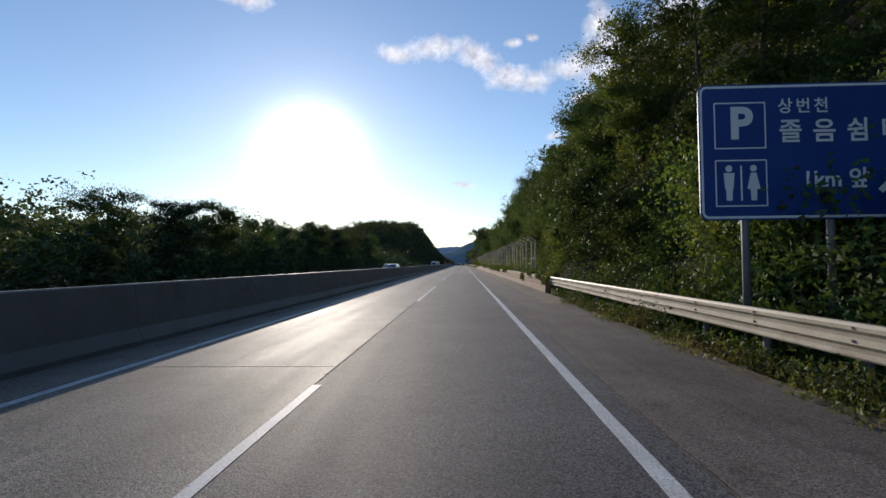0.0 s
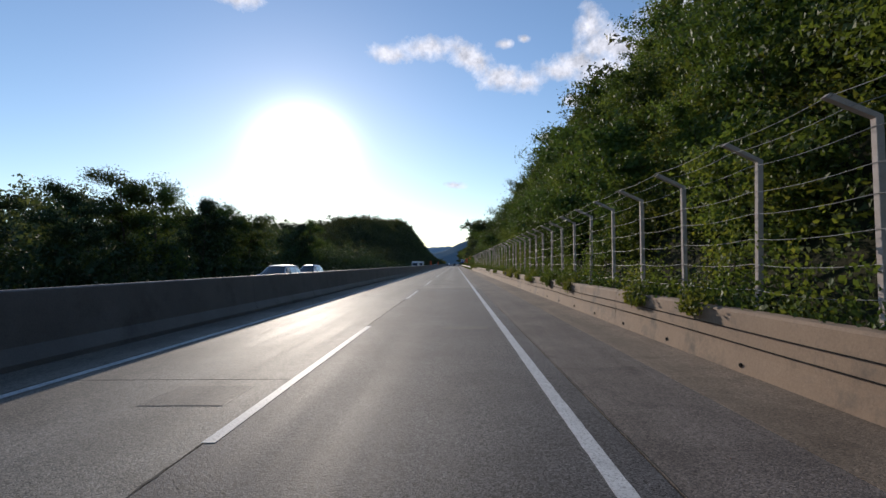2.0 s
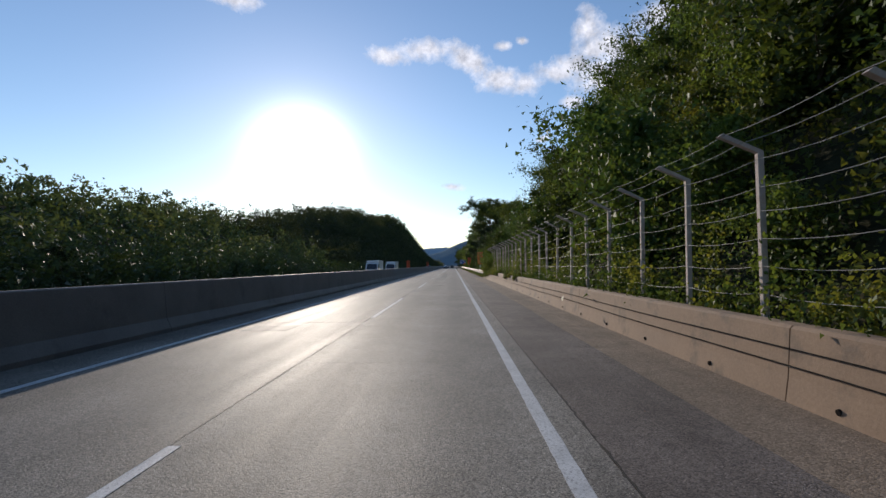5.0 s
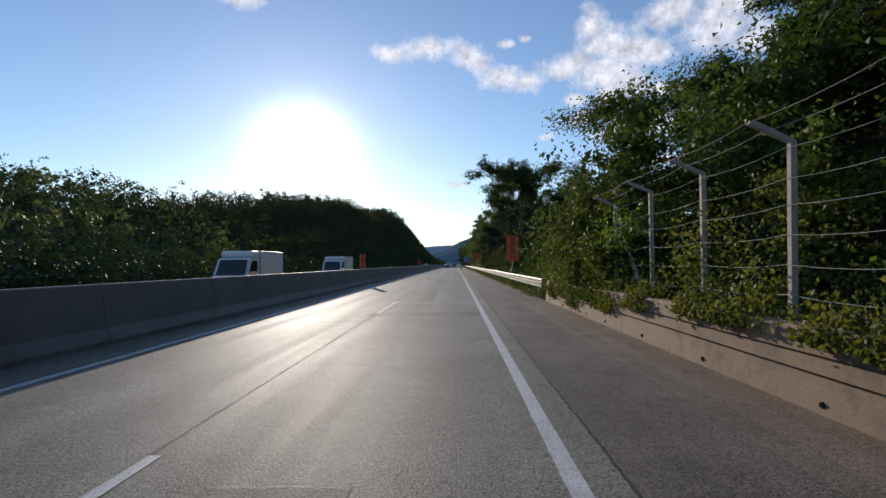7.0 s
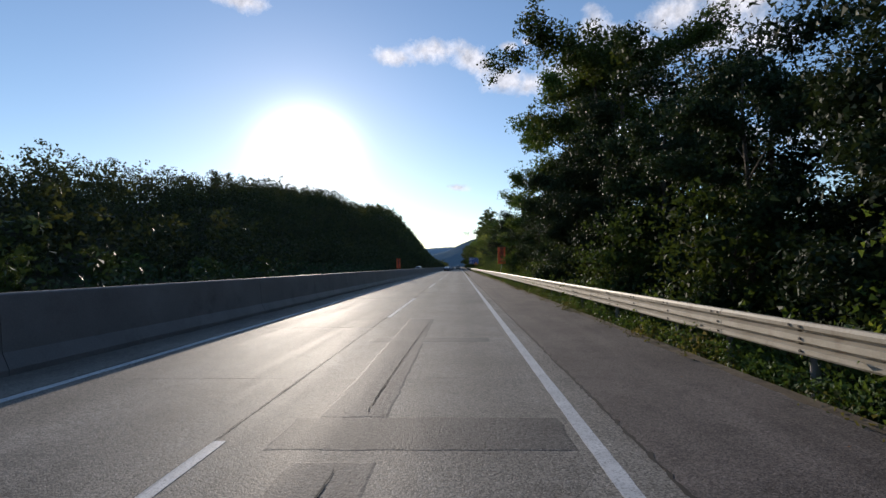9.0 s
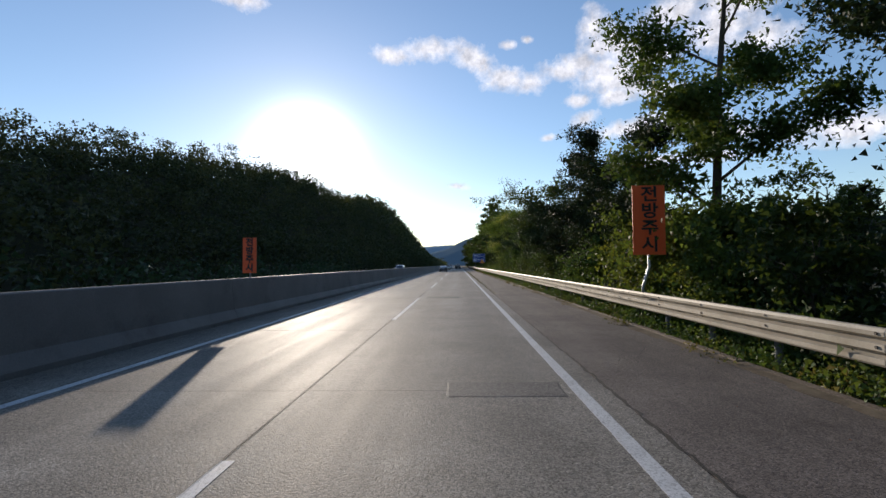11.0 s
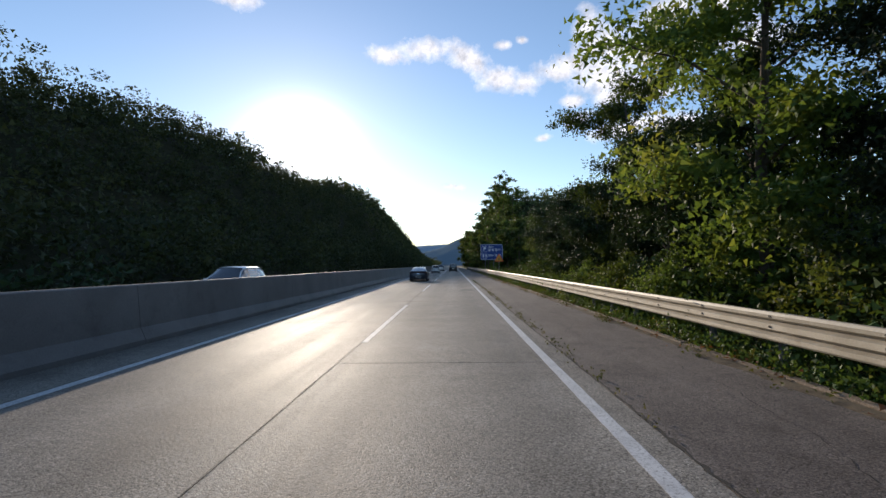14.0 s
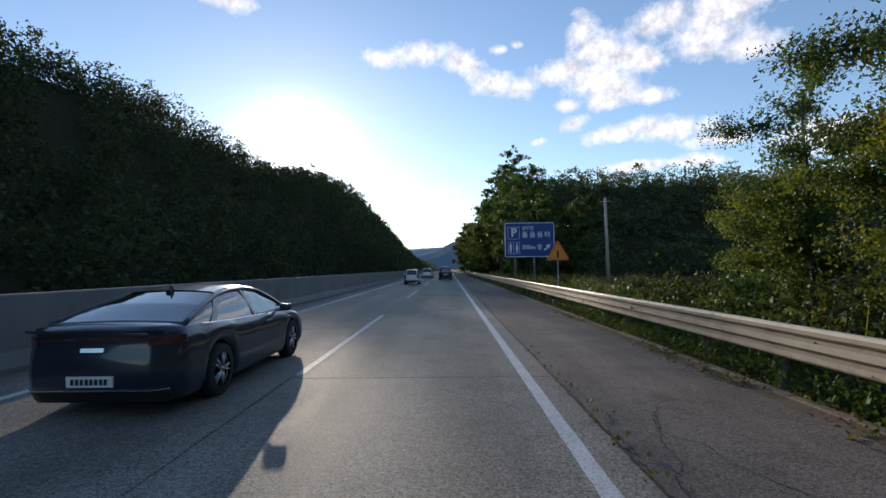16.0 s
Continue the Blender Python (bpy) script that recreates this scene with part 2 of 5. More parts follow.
M["dead_leaf"] = material("dead_leaf", foliage((0.16, 0.06, 0.025), (0.26, 0.13, 0.06), (0.22, 0.15, 0.08), 0.2))
# distance haze is put into these base colours, paler for the farther ridge
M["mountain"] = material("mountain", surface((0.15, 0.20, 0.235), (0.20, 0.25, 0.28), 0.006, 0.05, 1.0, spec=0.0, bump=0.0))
M["mountain_far_haze"] = material("mountain_far_haze", surface((0.29, 0.36, 0.42), (0.33, 0.40, 0.46), 0.004, 0.03, 1.0, spec=0.0, bump=0.0))
M["sign_blue"] = material("sign_blue", surface((0.010, 0.040, 0.20), (0.014, 0.052, 0.25), 0.8, 30, 0.45, bump=0.02))
M["sign_white"] = material("sign_white", surface((0.70, 0.72, 0.74), (0.80, 0.80, 0.82), 2, 40, 0.45, bump=0.02))
M["sign_back"] = material("sign_back", surface((0.13, 0.13, 0.135), (0.21, 0.21, 0.21), 2, 40, 0.6, metal=0.4, bump=0.02))
M["orange"] = material("orange", surface((0.86, 0.105, 0.02), (0.95, 0.14, 0.03), 1, 30, 0.5, bump=0.02))
M["amber"] = material("amber", surface((0.70, 0.26, 0.02), (0.85, 0.36, 0.04), 2, 30, 0.5, bump=0.02))
M["black"] = material("black", surface((0.010, 0.010, 0.011), (0.022, 0.022, 0.022), 4, 60, 0.5, bump=0.05))
M["yellow"] = material("yellow", surface((0.75, 0.36, 0.02), (0.85, 0.45, 0.04), 2, 30, 0.5, bump=0.02))


def paint_coat(color, flake=0.4, rough=0.30):
    def make(n):
        p = n.add("ShaderNodeBsdfPrincipled", Base_Color=rgb(*color), Metallic=flake, Roughness=rough, Coat_Weight=0.7, Coat_Roughness=0.05)
        where = n.add("ShaderNodeTexCoord").outputs["Object"]
        dust = n.noise(where, 3.0, 5.0)
        n.t.links.new(n.math("ADD", rough - 0.08, n.math("MULTIPLY", dust, 0.16)), p.inputs["Roughness"])
        return p.outputs[0]
    return make


M["car_navy"] = material("car_navy", paint_coat((0.020, 0.028, 0.045)))
M["car_black"] = material("car_black", paint_coat((0.012, 0.013, 0.016)))
M["car_silver"] = material("car_silver", paint_coat((0.55, 0.55, 0.56)))
M["car_white"] = material("car_white", paint_coat((0.78, 0.78, 0.78), 0.0, 0.35))
M["car_glass"] = material("car_glass", lambda n: n.add("ShaderNodeBsdfPrincipled", Base_Color=rgb(0.012, 0.016, 0.02), Roughness=0.04, Coat_Weight=1.0).outputs[0])
M["tyre"] = material("tyre", surface((0.018, 0.018, 0.018), (0.035, 0.034, 0.033), 6, 60, 0.85))
M["alloy"] = material("alloy", surface((0.35, 0.35, 0.36), (0.5, 0.5, 0.5), 6, 40, 0.3, metal=0.9, bump=0.02))
M["chrome"] = material("chrome", surface((0.75, 0.75, 0.76), (0.82, 0.82, 0.82), 6, 40, 0.15, metal=1.0, bump=0.0))
M["tail_red"] = material("tail_red", lambda n: n.add("ShaderNodeBsdfPrincipled", Base_Color=rgb(0.055, 0.004, 0.005), Roughness=0.12, Coat_Weight=1.0).outputs[0])
M["plate"] = material("plate", surface((0.68, 0.70, 0.70), (0.76, 0.77, 0.77), 5, 60, 0.5, bump=0.02))
M["van_panel"] = material("van_panel", surface((0.66, 0.69, 0.62), (0.74, 0.76, 0.70), 0.6, 30, 0.5, bump=0.02))
M["green_print"] = material("green_print", surface((0.18, 0.33, 0.12), (0.25, 0.40, 0.16), 2, 30, 0.5, bump=0.02))
M["yellow_print"] = material("yellow_print", surface((0.62, 0.60, 0.28), (0.70, 0.66, 0.34), 2, 30, 0.5, bump=0.02))

# ---------------------------------------------------------------- mesh helpers


def thing(name, label, category, group="", kind="", at=(0, 0, 0)):
    ob = new(name)
    ob.location = at
    return tagged(ob, label, category, group, kind)


def link(name, me, mat, parent=None, label=""):
    ob = new(name, me)
    if mat and not me.materials:
        me.materials.append(mat)
    if parent:
        ob.parent = parent
    return tagged(ob, label)


def part(name, bm, mat, parent=None, label="", smooth=False):
    me = bpy.data.meshes.new(name)
    bmesh.ops.recalc_face_normals(bm, faces=bm.faces[:])
    for f in bm.faces:
        f.smooth = smooth
    bm.to_mesh(me)
    bm.free()
    return link(name, me, mat, parent, label)


def from_arrays(name, verts, faces, smooth=False):
    """A mesh from numpy arrays of vertices and of equal-sized polygons."""
    me = bpy.data.meshes.new(name)
    k = faces.shape[1]
    me.vertices.add(len(verts))
    me.vertices.foreach_set("co", np.ascontiguousarray(verts, dtype=np.float32).ravel())
    me.loops.add(faces.size)
    me.loops.foreach_set("vertex_index", np.ascontiguousarray(faces, dtype=np.int32).ravel())
    me.polygons.add(len(faces))
    me.polygons.foreach_set("loop_start", np.arange(0, faces.size, k, dtype=np.int32))
    me.polygons.foreach_set("loop_total", np.full(len(faces), k, dtype=np.int32))
    me.polygons.foreach_set("use_smooth", np.full(len(faces), smooth))
    me.update(calc_edges=True)
    return me


def box(bm, size, at, bevel=0.0, turn=None):
    m = Matrix.Translation(at) @ (turn or Matrix()) @ Matrix.Diagonal((*size, 1))
    g = bmesh.ops.create_cube(bm, size=1.0, matrix=m)
    if bevel:
        edges = list({e for v in g["verts"] for e in v.link_edges})
        bmesh.ops.bevel(bm, geom=edges, offset=bevel, segments=2, affect="EDGES", profile=0.6)
    return bm


def thicken(bm, vec):
    """Gives the open sheet of faces a depth along vec."""
    g = bmesh.ops.extrude_face_region(bm, geom=bm.faces[:])
    bmesh.ops.translate(bm, vec=vec, verts=[v for v in g["geom"] if isinstance(v, bmesh.types.BMVert)])
    return bm


def tube(bm, points, radii, sides=8, cap=True):
    """A round bar through the points, with a radius at each."""
    rings = []
    for i, p in enumerate(points):
        a, b = Vector(points[max(i - 1, 0)]), Vector(points[min(i + 1, len(points) - 1)])
        q = (b - a).normalized().to_track_quat("Z", "Y").to_matrix()
        r = radii[i] if hasattr(radii, "__len__") else radii
        rings.append([bm.verts.new(Vector(p) + q @ Vector((r * math.cos(2 * math.pi * k / sides), r * math.sin(2 * math.pi * k / sides), 0))) for k in range(sides)])
    for a, b in zip(rings, rings[1:]):
        for k in range(sides):
            bm.faces.new((a[k], a[(k + 1) % sides], b[(k + 1) % sides], b[k]))
    if cap:
        bm.faces.new(rings[0][::-1])
        bm.faces.new(rings[-1])
    return bm


def sweep(profile, ys, close=True):
    """A profile of (x, z) drawn along y."""
    bm = bmesh.new()
    rows = [[bm.verts.new((x, y, z)) for x, z in profile] for y in ys]
    k = len(profile)
    for a, b in zip(rows, rows[1:]):
        for i in range(k if close else k - 1):
            bm.faces.new((a[i], a[(i + 1) % k], b[(i + 1) % k], b[i]))
    if close:
        bm.faces.new(rows[0])
        bm.faces.new(rows[-1][::-1])
    return bm


def slab(name, x0, x1, y0, y1, z, thick, mat, parent=None, label="", bevel=0.0):
    bm = bmesh.new()
    box(bm, (x1 - x0, y1 - y0, thick), ((x0 + x1) / 2, (y0 + y1) / 2, z - thick / 2), bevel)
    return part(name, bm, mat, parent, label)


def smooth(a, b, v):
    t = np.clip((np.asarray(v, float) - a) / (b - a), 0, 1)
    return t * t * (3 - 2 * t)


def ripple(x, y, s=1.0):
    x, y = np.asarray(x, float) / s, np.asarray(y, float) / s
    return (np.sin(x * 1.3 + 0.7 * y) + np.sin(y * 0.9 - 0.4 * x + 1.7) + np.sin(0.53 * x + 1.9 * y + 0.4) + np.sin(2.3 * x - 1.1 * y)) / 4


# crest of the wooded ridge beyond the far carriageway (top of its trees)
CREST_Y = [-200, 60, 120, 160, 200, 232, 260, 283, 310, 329, 374, 411, 450, 475, 500, 538, 552, 580, 600, 630, 660, 700, 770, 815, 900, 1000, 1150, 1300]
CREST_Z = [11, 13, 16.5, 18.5, 19, 20, 21, 24, 28, 31.5, 38, 42.5, 45.5, 44, 44, 46, 52, 55, 57, 60, 60, 56, 53, 51, 39, 32, 16, 5]


def ground_z(x, y):
    x, y = np.asarray(x, float), np.asarray(y, float)
    crest = np.interp(y, CREST_Y, CREST_Z) - np.interp(y, [200, 330], [7.5, 10.0])
    left = crest * smooth(-23, -65, x) * (1 - 0.35 * smooth(-70, -200, x))
    cut = 1 - smooth(148, 190, y)
    held = (1 - smooth(168, 176, y)) * smooth(25, 28, y)
    step = 0.75 * smooth(6.75, 6.95, x) * held
    bank = np.clip((x - 8.0) * 1.35, 0, 21) + np.clip((x - 23.5) * 0.3, 0, 25)
    far = 25 * smooth(12, 24, x) * smooth(440, 484, y) * (1 - smooth(640, 900, y))
    verge = -0.25 * smooth(6.4, 7.6, x) * (1 - held)
    flat = np.where(np.abs(x) < 18, -0.12, 0.0)
    return left + cut * bank + step + far + verge + flat + 0.25 * ripple(x, y, 5) * smooth(9, 14, np.abs(x + 4) - 8)


# ---------------------------------------------------------------- ground and road


def build_ground():
    xs = np.concatenate([[-4000, -1500, -600, -300], np.arange(-200, -60, 14), np.arange(-60, -18, 4), [-17.5, -12, -5, 0, 4], np.arange(6.4, 9.0, 0.2),
                         np.arange(9.5, 40, 2.0), np.arange(44, 160, 12), [200, 300, 600, 1500, 4000]])
    ys = np.concatenate([[-4000, -1000, -300, -120], np.arange(-60, 640, 4.0), np.arange(640, 1040, 20), [1200, 2000, 4000]])
    X, Y = np.meshgrid(xs, ys)
    V = np.stack([X, Y, ground_z(X, Y)], -1).reshape(-1, 3)
    w = len(xs)
    i = (np.arange(len(ys) - 1)[:, None] * w + np.arange(w - 1)[None]).ravel()
    me = from_arrays("ground", V, np.stack([i, i + 1, i + w + 1, i + w], 1), True)
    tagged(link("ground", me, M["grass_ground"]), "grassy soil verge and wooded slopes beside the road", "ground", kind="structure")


build_ground()

Y0, Y1 = -40.0, 900.0
ASPHALT_END = 74.2
road = tagged(new("road"), "two-lane motorway carriageway of worn concrete slabs and asphalt", "road", kind="structure")
slab("roadbed", -4.6, 6.3, Y0, Y1, -0.03, 0.08, M["soil"], road)
slab("lane_overlay", 0.02, 3.98, Y0, ASPHALT_END, 0.0, 0.03, M["asphalt"], road, "dark asphalt overlay on the slow lane")
shoulder = tagged(new("shoulder"), "cracked grey-brown asphalt hard shoulder", "road", kind="structure")
slab("shoulder_surface", 4.012, 6.3, Y0, 19.5, 0.0, 0.03, M["old_asphalt"], shoulder)
slab("shoulder_surface", 4.012, 5.45, 19.51, 171.0, 0.0, 0.03, M["old_asphalt"], shoulder)
slab("shoulder_surface", 4.012, 6.61, 171.01, Y1, 0.0, 0.03, M["old_asphalt"], shoulder)
apron = tagged(new("gutter"), "pale concrete gutter apron along the retaining wall", "gutter", kind="structure")
for k in range(15):
    slab("gutter_slab", 5.46, 6.62, 19.52 + k * 10.1, 19.50 + (k + 1) * 10.1, -0.004 + 0.002 * (k % 3), 0.03, M["apron"], apron)
inner = tagged(new("inner_shoulder"), "narrow concrete strip beside the central barrier", "road", kind="structure")
slab("strip", -4.85, -3.62, Y0, Y1, 0.001, 0.03, M["concrete_road"], inner)
opposite = tagged(new("opposite_road"), "far carriageway of pale concrete beyond the barrier", "road", kind="structure")
slab("carriageway", -16.6, -5.35, Y0, Y1, -0.01, 0.1, M["concrete_road"], opposite)

# kerb that holds the grass back from the shoulder
kerb = tagged(new("kerb"), "low worn concrete kerb edged with grass", "kerb", kind="structure")
for k in range(60):
    y = 236 + 3.0 * k
    bm = bmesh.new()
    box(bm, (0.16, 2.98, 0.16), (6.70 + 0.02 * math.sin(k * 1.7), y, -0.045 + 0.012 * math.sin(k * 2.3)), 0.02)
    part("kerbstone", bm, M["apron"], kerb)

# retaining wall, two cables along its face, weep holes
wall = tagged(new("retaining_wall"), "low tan concrete retaining wall with rain stains", "wall", kind="structure")
for k in range(15):
    a, b = 27.0 + k * 9.6, 27.0 + (k + 1) * 9.6 - 0.02
    bm = sweep([(6.60, -0.1), (6.66, 0.30), (6.70, 0.86), (6.74, 0.90), (6.98, 0.90), (7.02, 0.86), (7.02, -0.1)], [a, b])
    part("wall_segment", bm, M["wall"], wall)
for z, x in ((0.62, 6.655), (0.42, 6.64)):
    bm = bmesh.new()
    tube(bm, [(x, 27.2 + 2.44 * k, z + 0.012 * math.sin(k * 1.3)) for k in range(60)], 0.0075, 6)
    part("cable", bm, M["cable"], wall, "thin dark cable along the wall")
for k in range(58):
    bm = bmesh.new()
    tube(bm, [(6.612, 27.6 + 2.5 * k, 0.10), (6.66, 27.6 + 2.5 * k, 0.11)], 0.034, 10)
    part("weep_hole", bm, M["cable"], wall)

# central barrier in cast lengths
barrier = tagged(new("median_barrier"), "tall grey concrete central barrier in cast segments", "barrier", kind="structure")
for k in range(94):
    a, b = Y0 + k * 10, Y0 + (k + 1) * 10 - 0.015
    bm = sweep([(-4.72, 0.0), (-4.72, 0.10), (-4.84, 0.36), (-4.92, 1.27), (-4.95, 1.30), (-5.12, 1.30), (-5.15, 1.27), (-5.23, 0.36), (-5.35, 0.10), (-5.35, 0.0)], [a, b])
    part("barrier_segment", bm, M["barrier"], barrier)

# lane markings
for name, x0, x1, label in (("edge_line", 3.52, 3.68, "solid white edge line, worn, beside the shoulder"), ("inner_edge_line", -3.56, -3.40, "solid white edge line beside the central barrier")):
    bm, chipped, last = bmesh.new(), random.Random(8), None
    y = Y0
    while y < Y1:
        chip = 0.004 if y < 420 else 0.0
        now = [bm.verts.new((x0 + chipped.uniform(-chip, chip), y, 0.006)), bm.verts.new((x1 + chipped.uniform(-chip, chip), y, 0.006))]
        if last:
            bm.faces.new((last[0], last[1], now[1], now[0]))
        last = now
        y += 0.16 if y < 420 else 10.0
    thicken(bm, (0, 0, -0.004))
    tagged(part(name, bm, M["paint"]), label, "road marking", kind="structure")
DASHES = [(-13, 6.6), (21.2, 34.8), (47.3, 55.7), (65.7, 72.7), (79.7, 90.3), (102, 112), (123, 132), (143.5, 154), (166, 171.4), (187.2, 197.2), (208.3, 217.5), (229.5, 239.5)] + [(250 + 20 * k, 260 + 20 * k - (4.5 if k == 2 else 0.3)) for k in range(32)]
for a, b in DASHES:
    bm = bmesh.new()
    box(bm, (0.13, b - a, 0.004), (0.0, 0, 0.0))
    ob = part("lane_dash", bm, M["paint"])
    ob.location = (0.06, (a + b) / 2, 0.004)
    tagged(ob, "worn white lane dash painted on the road", "road marking", "lane dashes", "structure")

# ---------------------------------------------------------------- guard rails
RAIL_X = 6.92
RAIL = [(0, 0.30), (-0.06, 0.315), (-0.075, 0.34), (-0.075, 0.40), (0.0, 0.435), (0.0, 0.455), (-0.075, 0.49), (-0.075, 0.57), (0.0, 0.605), (0.0, 0.625), (-0.075, 0.66), (-0.08, 0.71), (-0.05, 0.75), (0.0, 0.755)]
RAIL = [(x, z + 0.13) for x, z in RAIL]
RAIL_BACK = [(x + 0.006, z) for x, z in RAIL[::-1]]
bolt_bm = bmesh.new()
tube(bolt_bm, [(-0.012, 0, 0), (0.01, 0, 0)], 0.019, 8)
bolt_mesh = bpy.data.meshes.new("bolt")
bolt_bm.to_mesh(bolt_mesh)
bolt_bm.free()


def guard_rail(y0, y1, bolts_to, drop=0.0):
    rail = thing("guard_rail", "weathered galvanised steel guard rail with ribbed beam on posts", "guard rail", at=(RAIL_X, 0, 0))
    n = int((y1 - y0) / 4)
    for k in range(n):
        a, b = y0 + 4 * k, y0 + 4 * (k + 1) + 0.03
        o = 0.004 * (k % 2)
        bm = sweep([(x - o, z) for x, z in RAIL + RAIL_BACK], [a, b])
        part("beam", bm, M["rail"], rail)
        for y in (a + 0.2, a + 2.2):
            bm = bmesh.new()
            tube(bm, [(0.18, y, -0.4), (0.18, y, 0.83)], 0.060, 12)
            part("post", bm, M["sign_back"], rail)
            bm = bmesh.new()
            box(bm, (0.13, 0.10, 0.30), (0.065, y, 0.66), 0.008)
            part("spacer_block", bm, M["sign_back"], rail)
            if y < bolts_to:
                for z, dy in ((0.66, -0.1), (0.82, -0.1), (0.50, -0.1), (0.82, 0.1)):
                    if dy < 0 and z > 0.53 or y < y0 + 40:
                        bo = link("bolt", bolt_mesh, M["bolt"], rail)
                        bo.location = (-0.082, y + dy, z)
    return rail


guard_rail(-40.0, 28.0, 30)
rail_two = guard_rail(173.0, 465.0, 340)
# striped end terminal where the second rail begins
bm = bmesh.new()
tube(bm, [(0.02, 172.75, 0.41), (0.02, 172.75, 0.91)], 0.20, 20)
part("end_terminal", bm, M["yellow"], rail_two, "yellow and black striped rounded rail end", True)
for k in range(4):
    bm = bmesh.new()
    z = 0.47 + 0.12 * k
    ring = [bm.verts.new((0.02 + 0.203 * math.cos(a), 172.75 + 0.203 * math.sin(a), z + 0.10 * i + 0.09 * (a - 4.0) / 2)) for i in (0, 0.5) for a in np.linspace(2.6, 5.6, 10)]
    for i in range(9):
        bm.faces.new((ring[i], ring[i + 1], ring[11 + i], ring[10 + i]))
    thicken(bm, (-0.003, -0.003, 0))
    part("stripe", bm, M["black"], rail_two)

# ---------------------------------------------------------------- fence on the wall
POST_X = 7.20
fence = thing("rockfall_fence", "tall wire fence of pale posts with arms bent towards the road", "fence", at=(POST_X, 0, 0))
post_bm = bmesh.new()
# square section, carried round the bend of the arm
ring = []
for x, z, a, b in ((0, 0.3, 0.044, 0), (0, 3.24, 0.044, 0.016), (-0.56, 3.50, 0.036, 0.025)):
    ring.append([post_bm.verts.new((x + u * a, v * 0.043, z + u * b)) for u, v in ((-1, -1), (1, -1), (1, 1), (-1, 1))])
for lo, hi in zip(ring, ring[1:]):
    for i in range(4):
        post_bm.faces.new((lo[i], lo[(i + 1) % 4], hi[(i + 1) % 4], hi[i]))
post_bm.faces.new(ring[-1])
bmesh.ops.bevel(post_bm, geom=post_bm.edges[:], offset=0.006, segments=1, affect="EDGES")
post_mesh = bpy.data.meshes.new("fence_post")
post_bm.to_mesh(post_mesh)
post_bm.free()
SECTIONS = [[34.38 + 2.32 * k for k in range(29)], [100.65 + 2.32 * k for k in range(28)]]
post_ys = SECTIONS[0] + SECTIONS[1]
for k, y in enumerate(post_ys):
    p = link("fence_post", post_mesh, M["concrete_post"], fence)
    p.location = (0.03 * math.sin(k * 2.1), y, 0.03 * math.sin(k * 1.3))
    p.rotation_euler = (radians(1.2 * math.sin(k * 3.7)), radians(0.5 + 0.7 * math.sin(k * 1.9)), radians(3 * math.sin(k)))
for y, d in ((34.38, 1), (99.34, -1), (100.65, 1), (163.29, -1)):
    bm = bmesh.new()
    tube(bm, [(0.05, y, 2.95), (0.05, y + d * 1.9, 0.6)], 0.05, 8)
    part("brace", bm, M["concrete_post"], fence)
for x, z in ((-0.06, 1.2), (-0.06, 1.6), (-0.06, 2.0), (-0.06, 2.4), (-0.06, 2.75), (-0.06, 3.16), (-0.32, 3.39), (-0.55, 3.51)):
    for seg in SECTIONS[0][:10], SECTIONS[0][9:20], SECTIONS[0][19:], SECTIONS[1][:10], SECTIONS[1][9:20], SECTIONS[1][19:]:
        pts = []
        for u, v in zip(seg, seg[1:]):
            for i in range(4):
                s = i / 4
                pts.append((x, u + (v - u) * s, z - 0.05 * 4 * s * (1 - s)))
        pts.append((x, seg[-1], z))
        bm = bmesh.new()
        tube(bm, pts, 0.0045, 5)
        part("wire", bm, M["wire"], fence)

# ---------------------------------------------------------------- signs


def text_mesh(words, size, bold=0.0):
    cu = bpy.data.curves.new("words", "FONT")
    cu.body, cu.size, cu.align_x, cu.align_y, cu.extrude, cu.offset = words, size, "CENTER", "CENTER", 0.002, bold
    cu.resolution_u = 3
    ob = bpy.data.objects.new("words", cu)
    scene.collection.objects.link(ob)
    me = bpy.data.meshes.new_from_object(ob.evaluated_get(bpy.context.evaluated_depsgraph_get()))
    bpy.data.objects.remove(ob)
    return me


def lettering(words, size, x, z, parent, mat, bold=0.012, name="lettering", squeeze=1.0):
    """Upright raised letters that face -y, just proud of the panel."""
    me = text_mesh(words, size, bold)
    ob = link(name, me, mat, parent)
    ob.location, ob.rotation_euler, ob.scale = (x, -0.030, z), (radians(90), 0, 0), (squeeze, 1, 1)
    return ob


def panel(name, w, h, radius, depth, y, mat, parent, label="", x=0.0, z=0.0):
    """A rounded plate in the xz plane, facing -y."""
    bm = bmesh.new()
    ring = []
    for cx, cz, a0 in ((w / 2 - radius, h / 2 - radius, 0), (-w / 2 + radius, h / 2 - radius, 90), (-w / 2 + radius, -h / 2 + radius, 180), (w / 2 - radius, -h / 2 + radius, 270)):
        for k in range(6):
            a = radians(a0 + 18 * k)
            ring.append(bm.verts.new((x + cx + radius * math.cos(a), y, z + cz + radius * math.sin(a))))
    f = bm.faces.new(ring)
    g = bmesh.ops.extrude_face_region(bm, geom=[f])
    bmesh.ops.translate(bm, vec=(0, depth, 0), verts=[v for v in g["geom"] if isinstance(v, bmesh.types.BMVert)])
    return part(name, bm, mat, parent, label)


